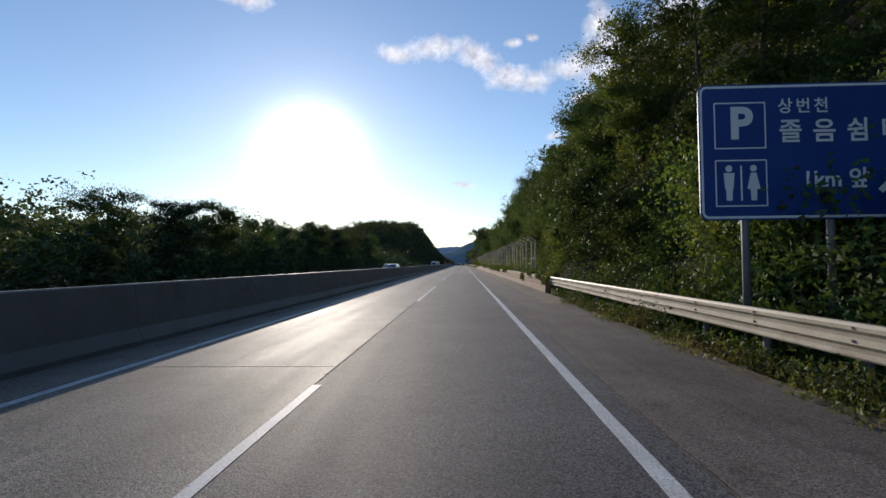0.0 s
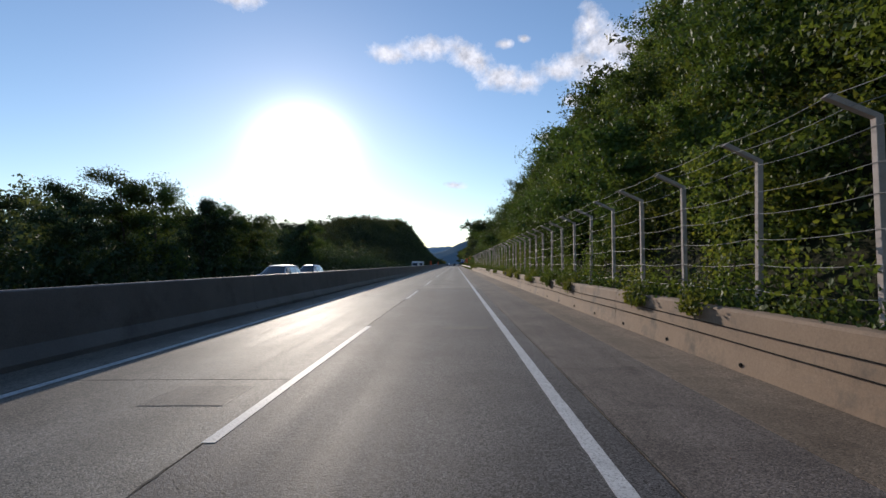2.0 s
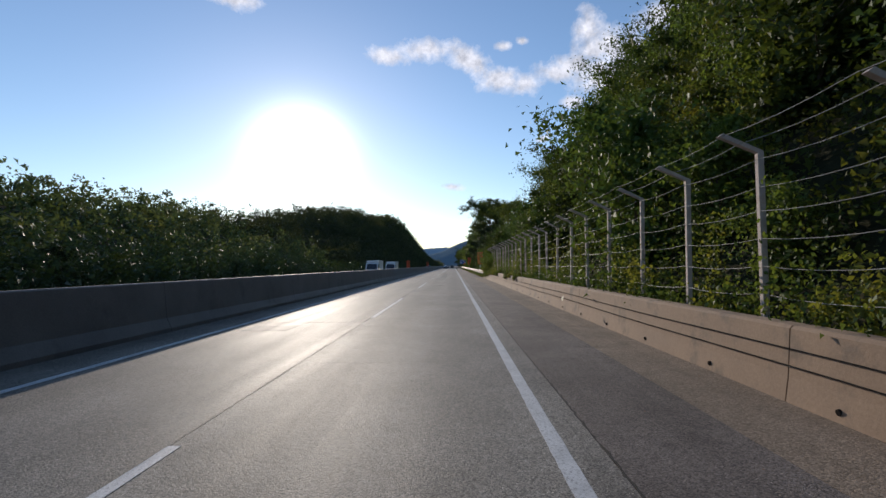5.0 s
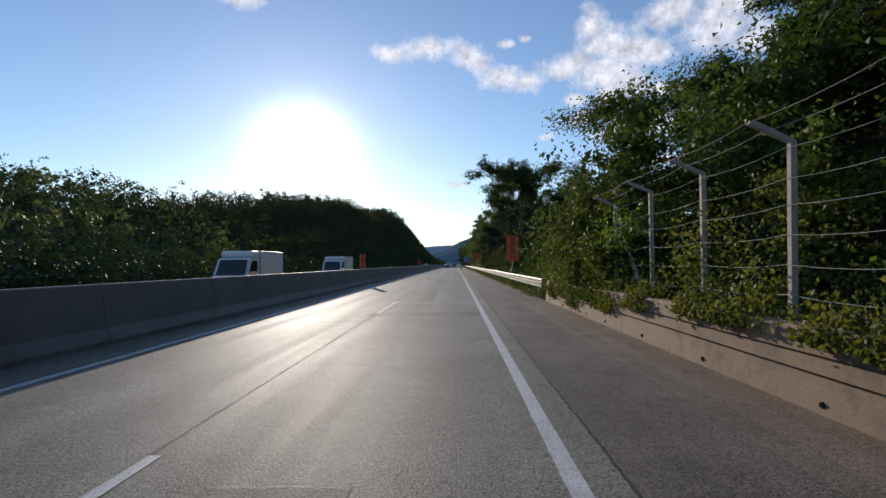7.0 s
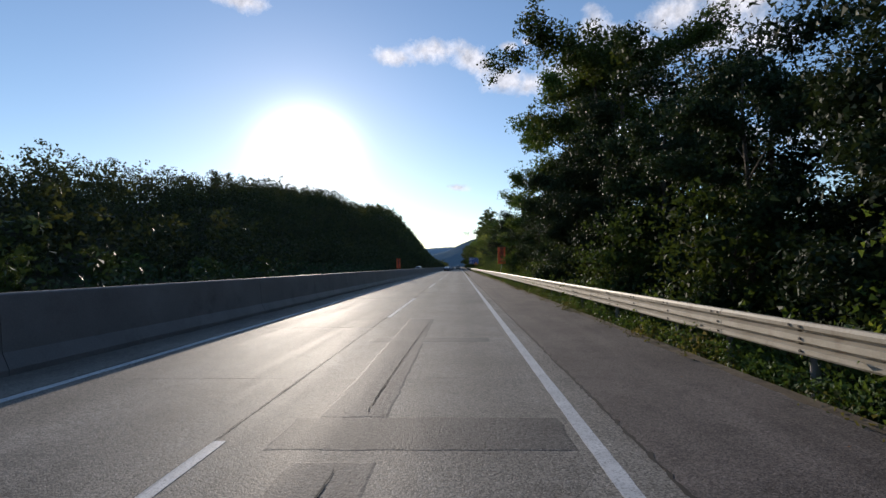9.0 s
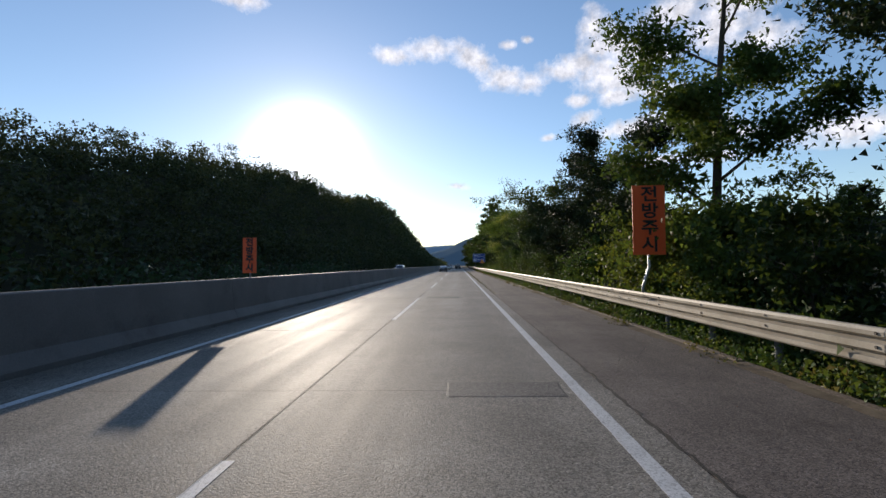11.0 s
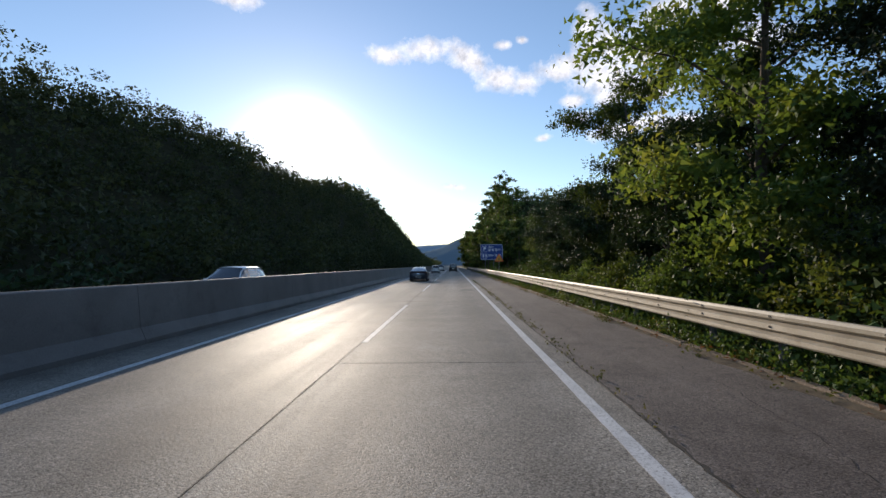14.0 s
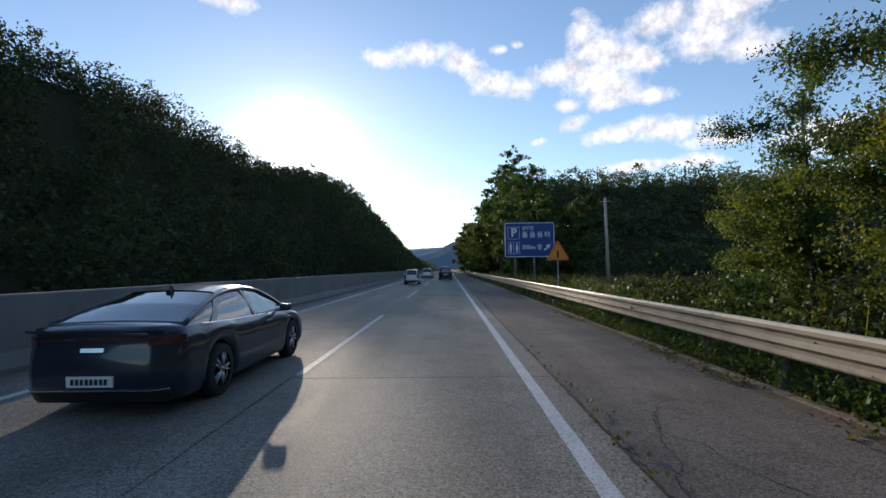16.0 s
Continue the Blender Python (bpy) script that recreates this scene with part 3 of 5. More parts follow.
def border(name, w, h, radius, width, y, mat, parent, x=0.0, z=0.0):
    bm = bmesh.new()
    loops = []
    for grow in (0, -width):
        r, ww, hh = max(radius + grow, 0.004), w + 2 * grow, h + 2 * grow
        ring = []
        for cx, cz, a0 in ((ww / 2 - r, hh / 2 - r, 0), (-ww / 2 + r, hh / 2 - r, 90), (-ww / 2 + r, -hh / 2 + r, 180), (ww / 2 - r, -hh / 2 + r, 270)):
            for k in range(6):
                a = radians(a0 + 18 * k)
                ring.append(bm.verts.new((x + cx + r * math.cos(a), y, z + cz + r * math.sin(a))))
        loops.append(ring)
    n = len(loops[0])
    for i in range(n):
        bm.faces.new((loops[0][i], loops[0][(i + 1) % n], loops[1][(i + 1) % n], loops[1][i]))
    return part(name, bm, mat, parent)


def rest_area_sign(at, distance, W, H, arrow, label):
    s = thing("rest_area_sign", label, "road sign", at=at)
    zc = 2.15 + H / 2
    panel("panel", W, H, 0.14, 0.03, -0.015, M["sign_blue"], s, "blue sheet with white border", W / 2, zc)
    border("border", W - 0.05, H - 0.05, 0.13, 0.045, -0.019, M["sign_white"], s, W / 2, zc)
    xs = 0.185 * W
    for z in (zc + 0.195 * H, zc - 0.23 * H):
        border("symbol_frame", 0.232 * W, 0.345 * H, 0.02, 0.025, -0.019, M["sign_white"], s, xs, z)
    lettering("P", 0.80, xs + 0.01, zc + 0.20 * H, s, M["sign_white"], 0.03, "symbol")
    zs = zc - 0.23 * H
    # two plain upright shapes with a bar between them
    for x, w0, w1 in ((xs - 0.22, 0.20, 0.15), (xs + 0.22, 0.10, 0.24)):
        bm = bmesh.new()
        tube(bm, [(x, -0.0185, zs + 0.27), (x, -0.022, zs + 0.27)], 0.062, 14)
        q = [(x - w0 / 2, zs + 0.19), (x + w0 / 2, zs + 0.19), (x + w1 / 2, zs - 0.10), (x + 0.06, zs - 0.12), (x + 0.05, zs - 0.32), (x - 0.05, zs - 0.32), (x - 0.06, zs - 0.12), (x - w1 / 2, zs - 0.10)]
        bm.faces.new([bm.verts.new((a, -0.02, b)) for a, b in q])
        part("symbol", bm, M["sign_white"], s)
    bm = bmesh.new()
    box(bm, (0.03, 0.004, 0.64), (xs, -0.02, zs))
    part("symbol_bar", bm, M["sign_white"], s)
    for i, c in enumerate("상번천"):
        lettering(c, 0.30, (0.387 + 0.080 * i) * W, zc + 0.325 * H, s, M["sign_white"], 0.004)
    for i, c in enumerate("졸음쉼터"):
        lettering(c, 0.46, (0.408 + 0.149 * i) * W, zc + 0.135 * H, s, M["sign_white"], 0.008)
    lettering(distance, 0.40, (0.55 if arrow else 0.60) * W, zc - 0.215 * H, s, M["sign_white"], 0.008)
    bm = bmesh.new()
    c, q = Vector((0.85 * W, -0.02, zc - 0.215 * H)), [(-0.26, -0.18), (-0.18, -0.26), (0.06, -0.02), (0.15, -0.11), (0.22, 0.22), (-0.11, 0.15), (-0.02, 0.06)]
    bm.faces.new([bm.verts.new(c + Vector((a, 0, b))) for a, b in q])
    part("arrow", bm, M["sign_white"], s)
    for x in (0.21 * W, 0.59 * W):
        bm = bmesh.new()
        tube(bm, [(x, 0.085, -0.6), (x, 0.085, zc + 0.9)], 0.068, 12)
        part("pole", bm, M["sign_back"], s, "", True)
    for z in (zc - 0.7, zc, zc + 0.7):
        bm = bmesh.new()
        box(bm, (W - 0.3, 0.025, 0.06), (W / 2, 0.029, z))
        part("back_rail", bm, M["sign_back"], s)
    return s


rest_area_sign((6.46, 9.0, 0.25), "1km 앞", 4.02, 2.50, False, "blue motorway sign for a rest stop one kilometre ahead")
rest_area_sign((6.38, 376.0, 0.22), "500m 앞", 3.50, 2.45, True, "blue motorway sign for a rest stop 500 metres ahead")


def attention_board(at, w, h, z0, pole_drop):
    s = thing("attention_board", "orange upright warning board with black lettering on a bent pipe", "road sign", "orange boards", at=at)
    panel("board", w, h, 0.01, 0.02, -0.01, M["orange"], s, "", 0, z0 + h / 2)
    for i, c in enumerate("전방주시"):
        lettering(c, 0.50 * h / 2.1, 0.02 * w, z0 + h * (0.86 - 0.24 * i), s, M["black"], 0.010, "lettering", 1.15 if w > 0.8 else 1.0)
    bm = bmesh.new()
    if pole_drop > 0:
        tube(bm, [(0.0, 0.055, z0 + h * 0.8), (0.0, 0.055, z0 - 0.34), (-0.03, 0.06, z0 - 0.44), (-0.14, 0.08, z0 - 0.80), (-0.17, 0.10, z0 - 0.94), (-0.17, 0.10, z0 - pole_drop)], 0.042, 12)
    else:
        tube(bm, [(0, 0.055, z0 + h * 0.8), (0, 0.055, z0 + pole_drop)], 0.03, 10)
    part("pipe", bm, M["galvanised"], s, "bent galvanised pipe", True)
    return s


attention_board((7.17, 187.7, 0), 0.90, 1.95, 1.84, 1.75)
attention_board((7.40, 249.0, 0), 0.90, 1.95, 1.88, 1.8)
attention_board((-5.035, 189.5, 1.30), 0.47, 1.20, 0.06, -0.06)
attention_board((-5.035, 251.5, 1.30), 0.47, 1.20, 0.15, -0.15)

# triangular warning sign, utility pole and wire beside the second blue sign
tri = thing("warning_triangle", "amber triangular road works sign with dark red rim on a pole", "road sign", at=(8.72, 370.0, 0.1))
for name, r, y, mat, n in (("plate", 0.80, 0.0, M["orange"], 3), ("face", 0.60, -0.012, M["amber"], 3)):
    bm = bmesh.new()
    vs = [bm.verts.new((r * math.sin(2 * math.pi * k / 3), y, 2.35 + r * math.cos(2 * math.pi * k / 3))) for k in range(3)]
    f = bm.faces.new(vs)
    g = bmesh.ops.extrude_face_region(bm, geom=[f])
    bmesh.ops.translate(bm, vec=(0, 0.01, 0), verts=[v for v in g["geom"] if isinstance(v, bmesh.types.BMVert)])
    bmesh.ops.bevel(bm, geom=[e for e in bm.edges if abs(e.verts[0].co.y - e.verts[1].co.y) > 0.005], offset=0.08, segments=3, affect="EDGES")
    part(name, bm, mat, tri)
bm = bmesh.new()
box(bm, (0.10, 0.004, 0.42), (0, -0.016, 2.30), 0.001)
part("symbol", bm, M["black"], tri)
bm = bmesh.new()
tube(bm, [(0, 0.06, -0.5), (0, 0.06, 2.9)], 0.035, 10)
part("pole", bm, M["galvanised"], tri)
pole = thing("utility_pole", "grey concrete utility pole standing in the field", "utility pole", at=(18.2, 390.0, -0.1))
bm = bmesh.new()
tube(bm, [(0, 0, -0.2), (-0.14, 0, 8.6)], [0.17, 0.12], 14)
part("shaft", bm, M["concrete_post"], pole, "", True)
bm = bmesh.new()
tube(bm, [(-0.6, 0, 8.2), (0.4, 0, 8.25)], 0.03, 8)
part("crossarm", bm, M["galvanised"], pole)
bm = bmesh.new()
tube(bm, [(0.3 + 3.0 * k, 0.6 * k, 8.25 - 0.05 * k * (14 - k)) for k in range(15)], 0.012, 5)
part("wire", bm, M["black"], pole)

# ---------------------------------------------------------------- vegetation
rng = np.random.default_rng(7)


def leaves(pts, size, lift=0.25, seed=0, width=0.34, hang=0.0, simple=False):
    """Kite shaped leaves at the points, or simple three-cornered ones; lift: how much their faces turn up; hang: how much they droop."""
    r = np.random.default_rng(seed)
    n = len(pts)
    s = size * r.uniform(0.6, 1.35, n)[:, None]
    nor = r.normal(size=(n, 3)) + np.array([0, 0, lift])
    nor /= np.linalg.norm(nor, axis=1)[:, None]
    a = np.cross(nor, r.normal(size=(n, 3)))
    a[:, 2] -= hang
    a /= np.linalg.norm(a, axis=1)[:, None] + 1e-9
    b = np.cross(nor, a)
    b /= np.linalg.norm(b, axis=1)[:, None] + 1e-9
    tip, tail = pts + a * s * 0.5, pts - a * s * 0.5
    if simple:
        side = b * s * (width + 0.05)
        return np.stack([tail + side * 0.9, tail - side, tip], 1).reshape(-1, 3), np.arange(3 * n).reshape(-1, 3)
    mid = pts + a * s * 0.06 + nor * s * 0.07
    V = np.stack([tail, mid + b * s * width, tip, mid - b * s * width], 1).reshape(-1, 3)
    return V, np.arange(4 * n).reshape(-1, 4)


def crown_points(r, n_clump, per, centres, spread):
    c = centres[r.integers(0, len(centres), n_clump)]
    c = c + r.normal(size=c.shape) * spread[:, None][r.integers(0, len(spread), n_clump)] * 0.8
    p = np.repeat(c, per, 0)
    k = np.repeat(r.uniform(0.18, 0.5, n_clump), per)[:, None]
    return p + np.clip(r.normal(size=p.shape), -1.5, 1.5) * k * np.array([1, 1, 0.6])


TALL = []  # height of each kind of tree or bush


def build_tree(seed, height, spread, mat, n_leaf=16500, leaf=0.132, bare=0.25, conifer=False, name="tree", label="", category="tree", trunk_r=0.16):
    """Tapered trunk, forked limbs and a crown of many small leaves in uneven clumps."""
    r = np.random.default_rng(seed)
    t = thing(name, label, category)
    bm = bmesh.new()
    lean = r.normal(size=2) * 0.05 * height
    line = [Vector((lean[0] * (k / 6) ** 1.5 + 0.06 * r.normal(), lean[1] * (k / 6) ** 1.5 + 0.06 * r.normal(), height * 0.92 * k / 6 - 0.3)) for k in range(7)]
    tube(bm, line, [trunk_r * (1 - 0.13 * k) for k in range(7)], 8)
    ends = []
    n_limb = 18 if conifer else 12 if n_leaf > 2000 else 8
    for k in range(n_limb):
        f = bare + (0.95 - bare) * (k + 0.5) / n_limb
        i = min(int(f * 6), 5)
        base = line[i].lerp(line[i + 1], f * 6 - i)
        ang = k * 2.4 + r.uniform(-0.4, 0.4)
        reach = spread * (math.sin(math.pi * min(1, 0.22 + 0.78 * (1 - (f - bare) / (1 - bare)))) * 0.75 + 0.3) * r.uniform(0.6, 1.15)
        if conifer:
            reach = spread * (1.05 - f) * 1.25
        rise = (reach * r.uniform(0.15, 0.75)) if not conifer else -0.1 * reach
        tip = base + Vector((math.cos(ang) * reach, math.sin(ang) * reach, rise))
        mid = base.lerp(tip, 0.5) + Vector((0, 0, 0.10 * reach))
        rad = trunk_r * 0.42 * (1 - 0.6 * f)
        tube(bm, [base, mid, tip], [rad, rad * 0.6, rad * 0.15], 5, cap=False)
        ends += [mid.lerp(tip, q) for q in (0.1, 0.4, 0.7, 1.0)] + [base.lerp(mid, 0.75)]
        for j in range(2 if n_leaf > 2000 else 1):
            side = mid.lerp(tip, r.uniform(0, 0.6))
            out = side + Vector((r.normal(), r.normal(), 0.35 * r.normal() + 0.25)) * reach * 0.32
            tube(bm, [side, out], [rad * 0.4, rad * 0.08], 4, cap=False)
            ends += [side.lerp(out, 0.6), out]
    part("trunk", bm, M["bark"], t, "", True)
    ends.append(line[-1] + Vector((0, 0, 0.05 * height)))
    c = np.array([tuple(e) for e in ends])
    per = 22
    p = crown_points(r, n_leaf // per, per, c, np.array([0.10, 0.06, 0.14]) * spread)
    V, F = leaves(p, leaf, 0.35, seed + 50, 0.30, simple=True)
    # large shaded leaves near the limbs' roots close the crown's heart
    axis = np.array([tuple(line[3])]) * np.array([1, 1, 0]) + c * np.array([0, 0, 1])
    q = axis + (c - axis) * 0.55
    q = np.repeat(q, 12, 0)
    V2, F2 = leaves(q + r.normal(size=q.shape) * 0.07 * spread, 0.14 * math.sqrt(spread), 0.2, seed + 60, 0.36, simple=True)
    V, F = np.concatenate([V, V2]), np.concatenate([F, F2 + len(V)])
    link("crown", from_arrays("crown", V, F), mat, t)
    TALL.append(float(np.percentile(V[:, 2], 99.5)))
    return t


GREEN = "leafy green deciduous tree on the roadside slope"
DARK = "dark dense tree overhanging the guard rail"
protos = [
    build_tree(11, 10.0, 3.0, M["leaf"], label=GREEN),
    build_tree(12, 12.5, 3.4, M["leaf"], label=GREEN),
    build_tree(13, 8.0, 2.8, M["leaf_vine"], label="tree draped in yellow-green climbing leaves", bare=0.1),
    build_tree(14, 11.0, 3.2, M["leaf_dark"], label=DARK, bare=0.06, n_leaf=22000, leaf=0.15),
    build_tree(15, 13.0, 3.0, M["leaf_dark"], conifer=True, label="dark conifer with drooping branches", bare=0.08, n_leaf=14000),
    build_tree(16, 9.0, 3.6, M["leaf"], label="spreading green tree with feathery outer branches"),
]
FAR = "leafy tree in a dense roadside stand"
protos += [build_tree(17, 10.5, 3.3, M["leaf"], label=FAR, n_leaf=3300, leaf=0.31, bare=0.1), build_tree(18, 11.5, 3.4, M["leaf_dark"], label=FAR, n_leaf=3300, leaf=0.31, bare=0.1),
           build_tree(19, 9.0, 3.3, M["leaf_vine"], label="tree draped in yellow-green creepers", n_leaf=3300, leaf=0.31, bare=0.05)]
protos += [build_tree(27, 16.0, 4.4, M["leaf_dark"], label=DARK, n_leaf=34000, leaf=0.21, bare=0.05, trunk_r=0.24), build_tree(28, 17.5, 4.6, M["leaf"], label="tall dense green tree beside the guard rail", n_leaf=34000, leaf=0.21, bare=0.06, trunk_r=0.26)]
protos.append(build_tree(29, 11.0, 3.4, M["leaf"], label="leafy tree in a distant roadside stand", n_leaf=1700, leaf=0.45, bare=0.08))
protos += [build_tree(33, 3.2, 1.5, M["leaf_vine"], label="yellow-green bush smothered in creepers on the bank", n_leaf=3400, leaf=0.115, bare=0.02, trunk_r=0.05, name="bush", category="bush"),
           build_tree(34, 3.0, 1.6, M["leaf"], label="rounded green bush on the roadside bank", n_leaf=3400, leaf=0.115, bare=0.02, trunk_r=0.05, name="bush", category="bush")]
used = [False] * len(protos)


def plant(kind, x, y, scale, group, turn, z=None, squash=1.0):
    z = float(ground_z(x, y)) - 0.15 if z is None else z
    m = Matrix.Translation((x, y, z)) @ Matrix.Rotation(turn, 4, "Z") @ Matrix.Diagonal((scale, scale, scale * squash, 1))
    if not used[kind]:
        used[kind] = True
        protos[kind].matrix_basis = m
        return tagged(protos[kind], group=group)
    return tagged(copy_thing(protos[kind], m), group=group)


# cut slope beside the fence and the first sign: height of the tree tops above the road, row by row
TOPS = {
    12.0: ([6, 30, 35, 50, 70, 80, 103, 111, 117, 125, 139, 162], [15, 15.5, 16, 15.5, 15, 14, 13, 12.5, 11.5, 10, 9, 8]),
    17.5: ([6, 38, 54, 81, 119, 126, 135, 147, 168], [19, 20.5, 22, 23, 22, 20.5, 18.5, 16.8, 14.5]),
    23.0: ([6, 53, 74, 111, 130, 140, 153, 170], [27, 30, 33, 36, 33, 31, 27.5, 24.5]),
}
r = np.random.default_rng(3)
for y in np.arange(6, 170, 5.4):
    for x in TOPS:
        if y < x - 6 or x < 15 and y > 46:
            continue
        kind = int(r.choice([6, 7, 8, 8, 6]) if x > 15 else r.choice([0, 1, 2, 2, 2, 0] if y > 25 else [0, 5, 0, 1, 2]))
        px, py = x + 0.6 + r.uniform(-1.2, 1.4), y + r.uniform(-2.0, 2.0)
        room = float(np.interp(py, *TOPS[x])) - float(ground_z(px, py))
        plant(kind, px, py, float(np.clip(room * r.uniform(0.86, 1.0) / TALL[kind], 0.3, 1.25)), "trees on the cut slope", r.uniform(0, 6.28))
# bushes under creepers, shoulder to shoulder up the slope
for y in np.arange(38, 166, 2.5):
    for x, size in ((11.0, 1.0), (13.4, 1.15), (16.0, 1.3), (19.0, 1.4)):
        plant(12 if r.uniform() < 0.7 else 13, x + r.uniform(-0.9, 0.9), y + r.uniform(-0.9, 0.9), size * r.uniform(0.7, 1.15), "bushes under creepers on the cut slope", r.uniform(0, 6.28))
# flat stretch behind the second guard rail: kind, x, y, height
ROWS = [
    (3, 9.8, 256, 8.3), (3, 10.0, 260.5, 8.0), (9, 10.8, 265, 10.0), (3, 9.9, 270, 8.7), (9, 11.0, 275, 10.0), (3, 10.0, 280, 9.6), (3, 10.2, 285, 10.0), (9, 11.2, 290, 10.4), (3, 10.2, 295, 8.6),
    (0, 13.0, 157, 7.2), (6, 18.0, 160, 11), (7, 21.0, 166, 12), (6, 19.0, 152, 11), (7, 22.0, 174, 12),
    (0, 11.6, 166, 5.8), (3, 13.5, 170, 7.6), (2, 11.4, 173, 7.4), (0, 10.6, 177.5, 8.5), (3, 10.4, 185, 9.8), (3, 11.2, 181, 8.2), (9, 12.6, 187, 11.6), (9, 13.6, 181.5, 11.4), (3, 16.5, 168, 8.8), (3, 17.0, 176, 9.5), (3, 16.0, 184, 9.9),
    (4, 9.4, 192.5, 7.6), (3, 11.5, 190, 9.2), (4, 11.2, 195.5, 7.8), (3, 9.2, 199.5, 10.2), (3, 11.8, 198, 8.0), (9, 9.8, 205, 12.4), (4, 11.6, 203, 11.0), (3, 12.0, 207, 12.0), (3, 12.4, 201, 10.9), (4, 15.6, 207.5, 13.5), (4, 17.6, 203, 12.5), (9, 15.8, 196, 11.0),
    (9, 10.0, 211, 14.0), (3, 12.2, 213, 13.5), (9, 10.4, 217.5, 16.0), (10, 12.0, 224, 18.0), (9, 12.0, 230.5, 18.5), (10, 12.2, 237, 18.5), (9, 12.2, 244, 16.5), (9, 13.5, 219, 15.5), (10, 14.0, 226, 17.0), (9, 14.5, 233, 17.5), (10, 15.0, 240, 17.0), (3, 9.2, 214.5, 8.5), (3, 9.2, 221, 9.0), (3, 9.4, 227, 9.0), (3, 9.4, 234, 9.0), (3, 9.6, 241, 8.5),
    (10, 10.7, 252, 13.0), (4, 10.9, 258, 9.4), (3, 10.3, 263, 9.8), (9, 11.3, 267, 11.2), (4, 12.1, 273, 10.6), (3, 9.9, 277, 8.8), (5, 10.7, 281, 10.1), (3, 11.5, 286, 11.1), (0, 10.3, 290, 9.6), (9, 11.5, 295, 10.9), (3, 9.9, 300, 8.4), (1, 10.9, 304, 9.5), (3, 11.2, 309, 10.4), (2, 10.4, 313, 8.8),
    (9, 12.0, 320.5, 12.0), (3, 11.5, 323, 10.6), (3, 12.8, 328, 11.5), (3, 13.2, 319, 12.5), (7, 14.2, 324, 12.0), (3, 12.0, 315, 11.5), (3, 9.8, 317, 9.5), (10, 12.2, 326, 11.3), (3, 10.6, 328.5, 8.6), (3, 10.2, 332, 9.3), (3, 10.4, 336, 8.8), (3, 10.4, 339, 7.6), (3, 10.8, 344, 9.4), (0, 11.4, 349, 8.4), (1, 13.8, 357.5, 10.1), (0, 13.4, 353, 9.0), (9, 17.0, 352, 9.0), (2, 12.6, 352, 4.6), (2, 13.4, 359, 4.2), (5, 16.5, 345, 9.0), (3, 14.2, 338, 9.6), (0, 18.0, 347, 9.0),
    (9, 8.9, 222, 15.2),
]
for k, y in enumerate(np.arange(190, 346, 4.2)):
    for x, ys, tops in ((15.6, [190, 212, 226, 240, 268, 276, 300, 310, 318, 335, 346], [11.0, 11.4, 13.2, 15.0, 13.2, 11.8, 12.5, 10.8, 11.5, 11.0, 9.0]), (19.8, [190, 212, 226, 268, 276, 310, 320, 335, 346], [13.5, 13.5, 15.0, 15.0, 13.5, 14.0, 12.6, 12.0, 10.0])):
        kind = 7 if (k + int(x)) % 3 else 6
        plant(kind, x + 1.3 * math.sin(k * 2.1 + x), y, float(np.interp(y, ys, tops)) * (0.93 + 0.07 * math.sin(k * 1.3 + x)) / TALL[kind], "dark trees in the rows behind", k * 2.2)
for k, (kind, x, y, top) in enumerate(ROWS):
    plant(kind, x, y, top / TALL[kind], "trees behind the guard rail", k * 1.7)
for k, y in enumerate(np.arange(416, 580, 9.0)):
    for x in (12.0, 17.0, 23.0):
        plant(11, x + r.uniform(-1.5, 1.5) - 2.0 * (y > 450), y + r.uniform(-2, 2), r.uniform(0.95, 1.25), "distant roadside trees", r.uniform(0, 6.28))
# bushes in front of the trees
rb = np.random.default_rng(17)
for y in np.concatenate([np.arange(10, 30, 2.6), np.arange(30, 166, 3.2)]):
    plant(12 if rb.uniform() < 0.65 else 13, rb.uniform(8.4, 10.4), y + rb.uniform(-1, 1), rb.uniform(0.6, 1.15), "bushes on the bank", rb.uniform(0, 6.28))
for x, y, size in ((7.7, 162.4, 0.85), (7.55, 165.2, 1.0), (7.5, 168.2, 1.1), (7.55, 170.6, 0.9), (7.15, 163.6, 0.75), (7.1, 166.4, 0.85), (7.15, 169.4, 0.8), (8.5, 250.5, 1.15), (8.7, 253.5, 1.2), (8.4, 247.5, 0.9)):
    plant(12, x, y, size, "bushes on the bank", y)
for y in np.arange(178, 372, 5.5):
    plant(13 if rb.uniform() < 0.6 else 12, rb.uniform(8.6, 9.6), y + rb.uniform(-1.5, 1.5), rb.uniform(0.5, 0.9) if y < 345 else rb.uniform(0.3, 0.45), "bushes behind the guard rail", rb.uniform(0, 6.28))
# trees along the far side of the opposite carriageway
for y in np.arange(17, 250, 6.5):
    for x in (-20.5, -25.5):
        plant(int(r.choice([6, 7, 7, 6])), x + r.uniform(-1.5, 1.5), y + r.uniform(-2.5, 2.5), r.uniform(0.84, 1.02) if y < 58 else r.uniform(0.60, 0.76) if y < 112 else r.uniform(0.76, 0.92) if y < 136 else r.uniform(0.55, 0.70), "trees beyond the far carriageway", r.uniform(0, 6.28))
for k, (y, top) in enumerate(((31, 7.2), (39.5, 8.4), (42.5, 8.5), (47, 8.2), (58, 7.8), (67, 7.8), (72.5, 8.0), (78.5, 8.9), (83, 9.2), (88.5, 9.4), (91.5, 9.3), (95, 8.6), (99, 8.0), (115.5, 9.3), (119.5, 9.7), (123, 9.2))):
    kind = (0, 3, 3, 0)[k % 4]
    plant(kind, -22 - 0.5 * (k % 3), y, 1.14 * top / TALL[kind], "trees beyond the far carriageway", y)


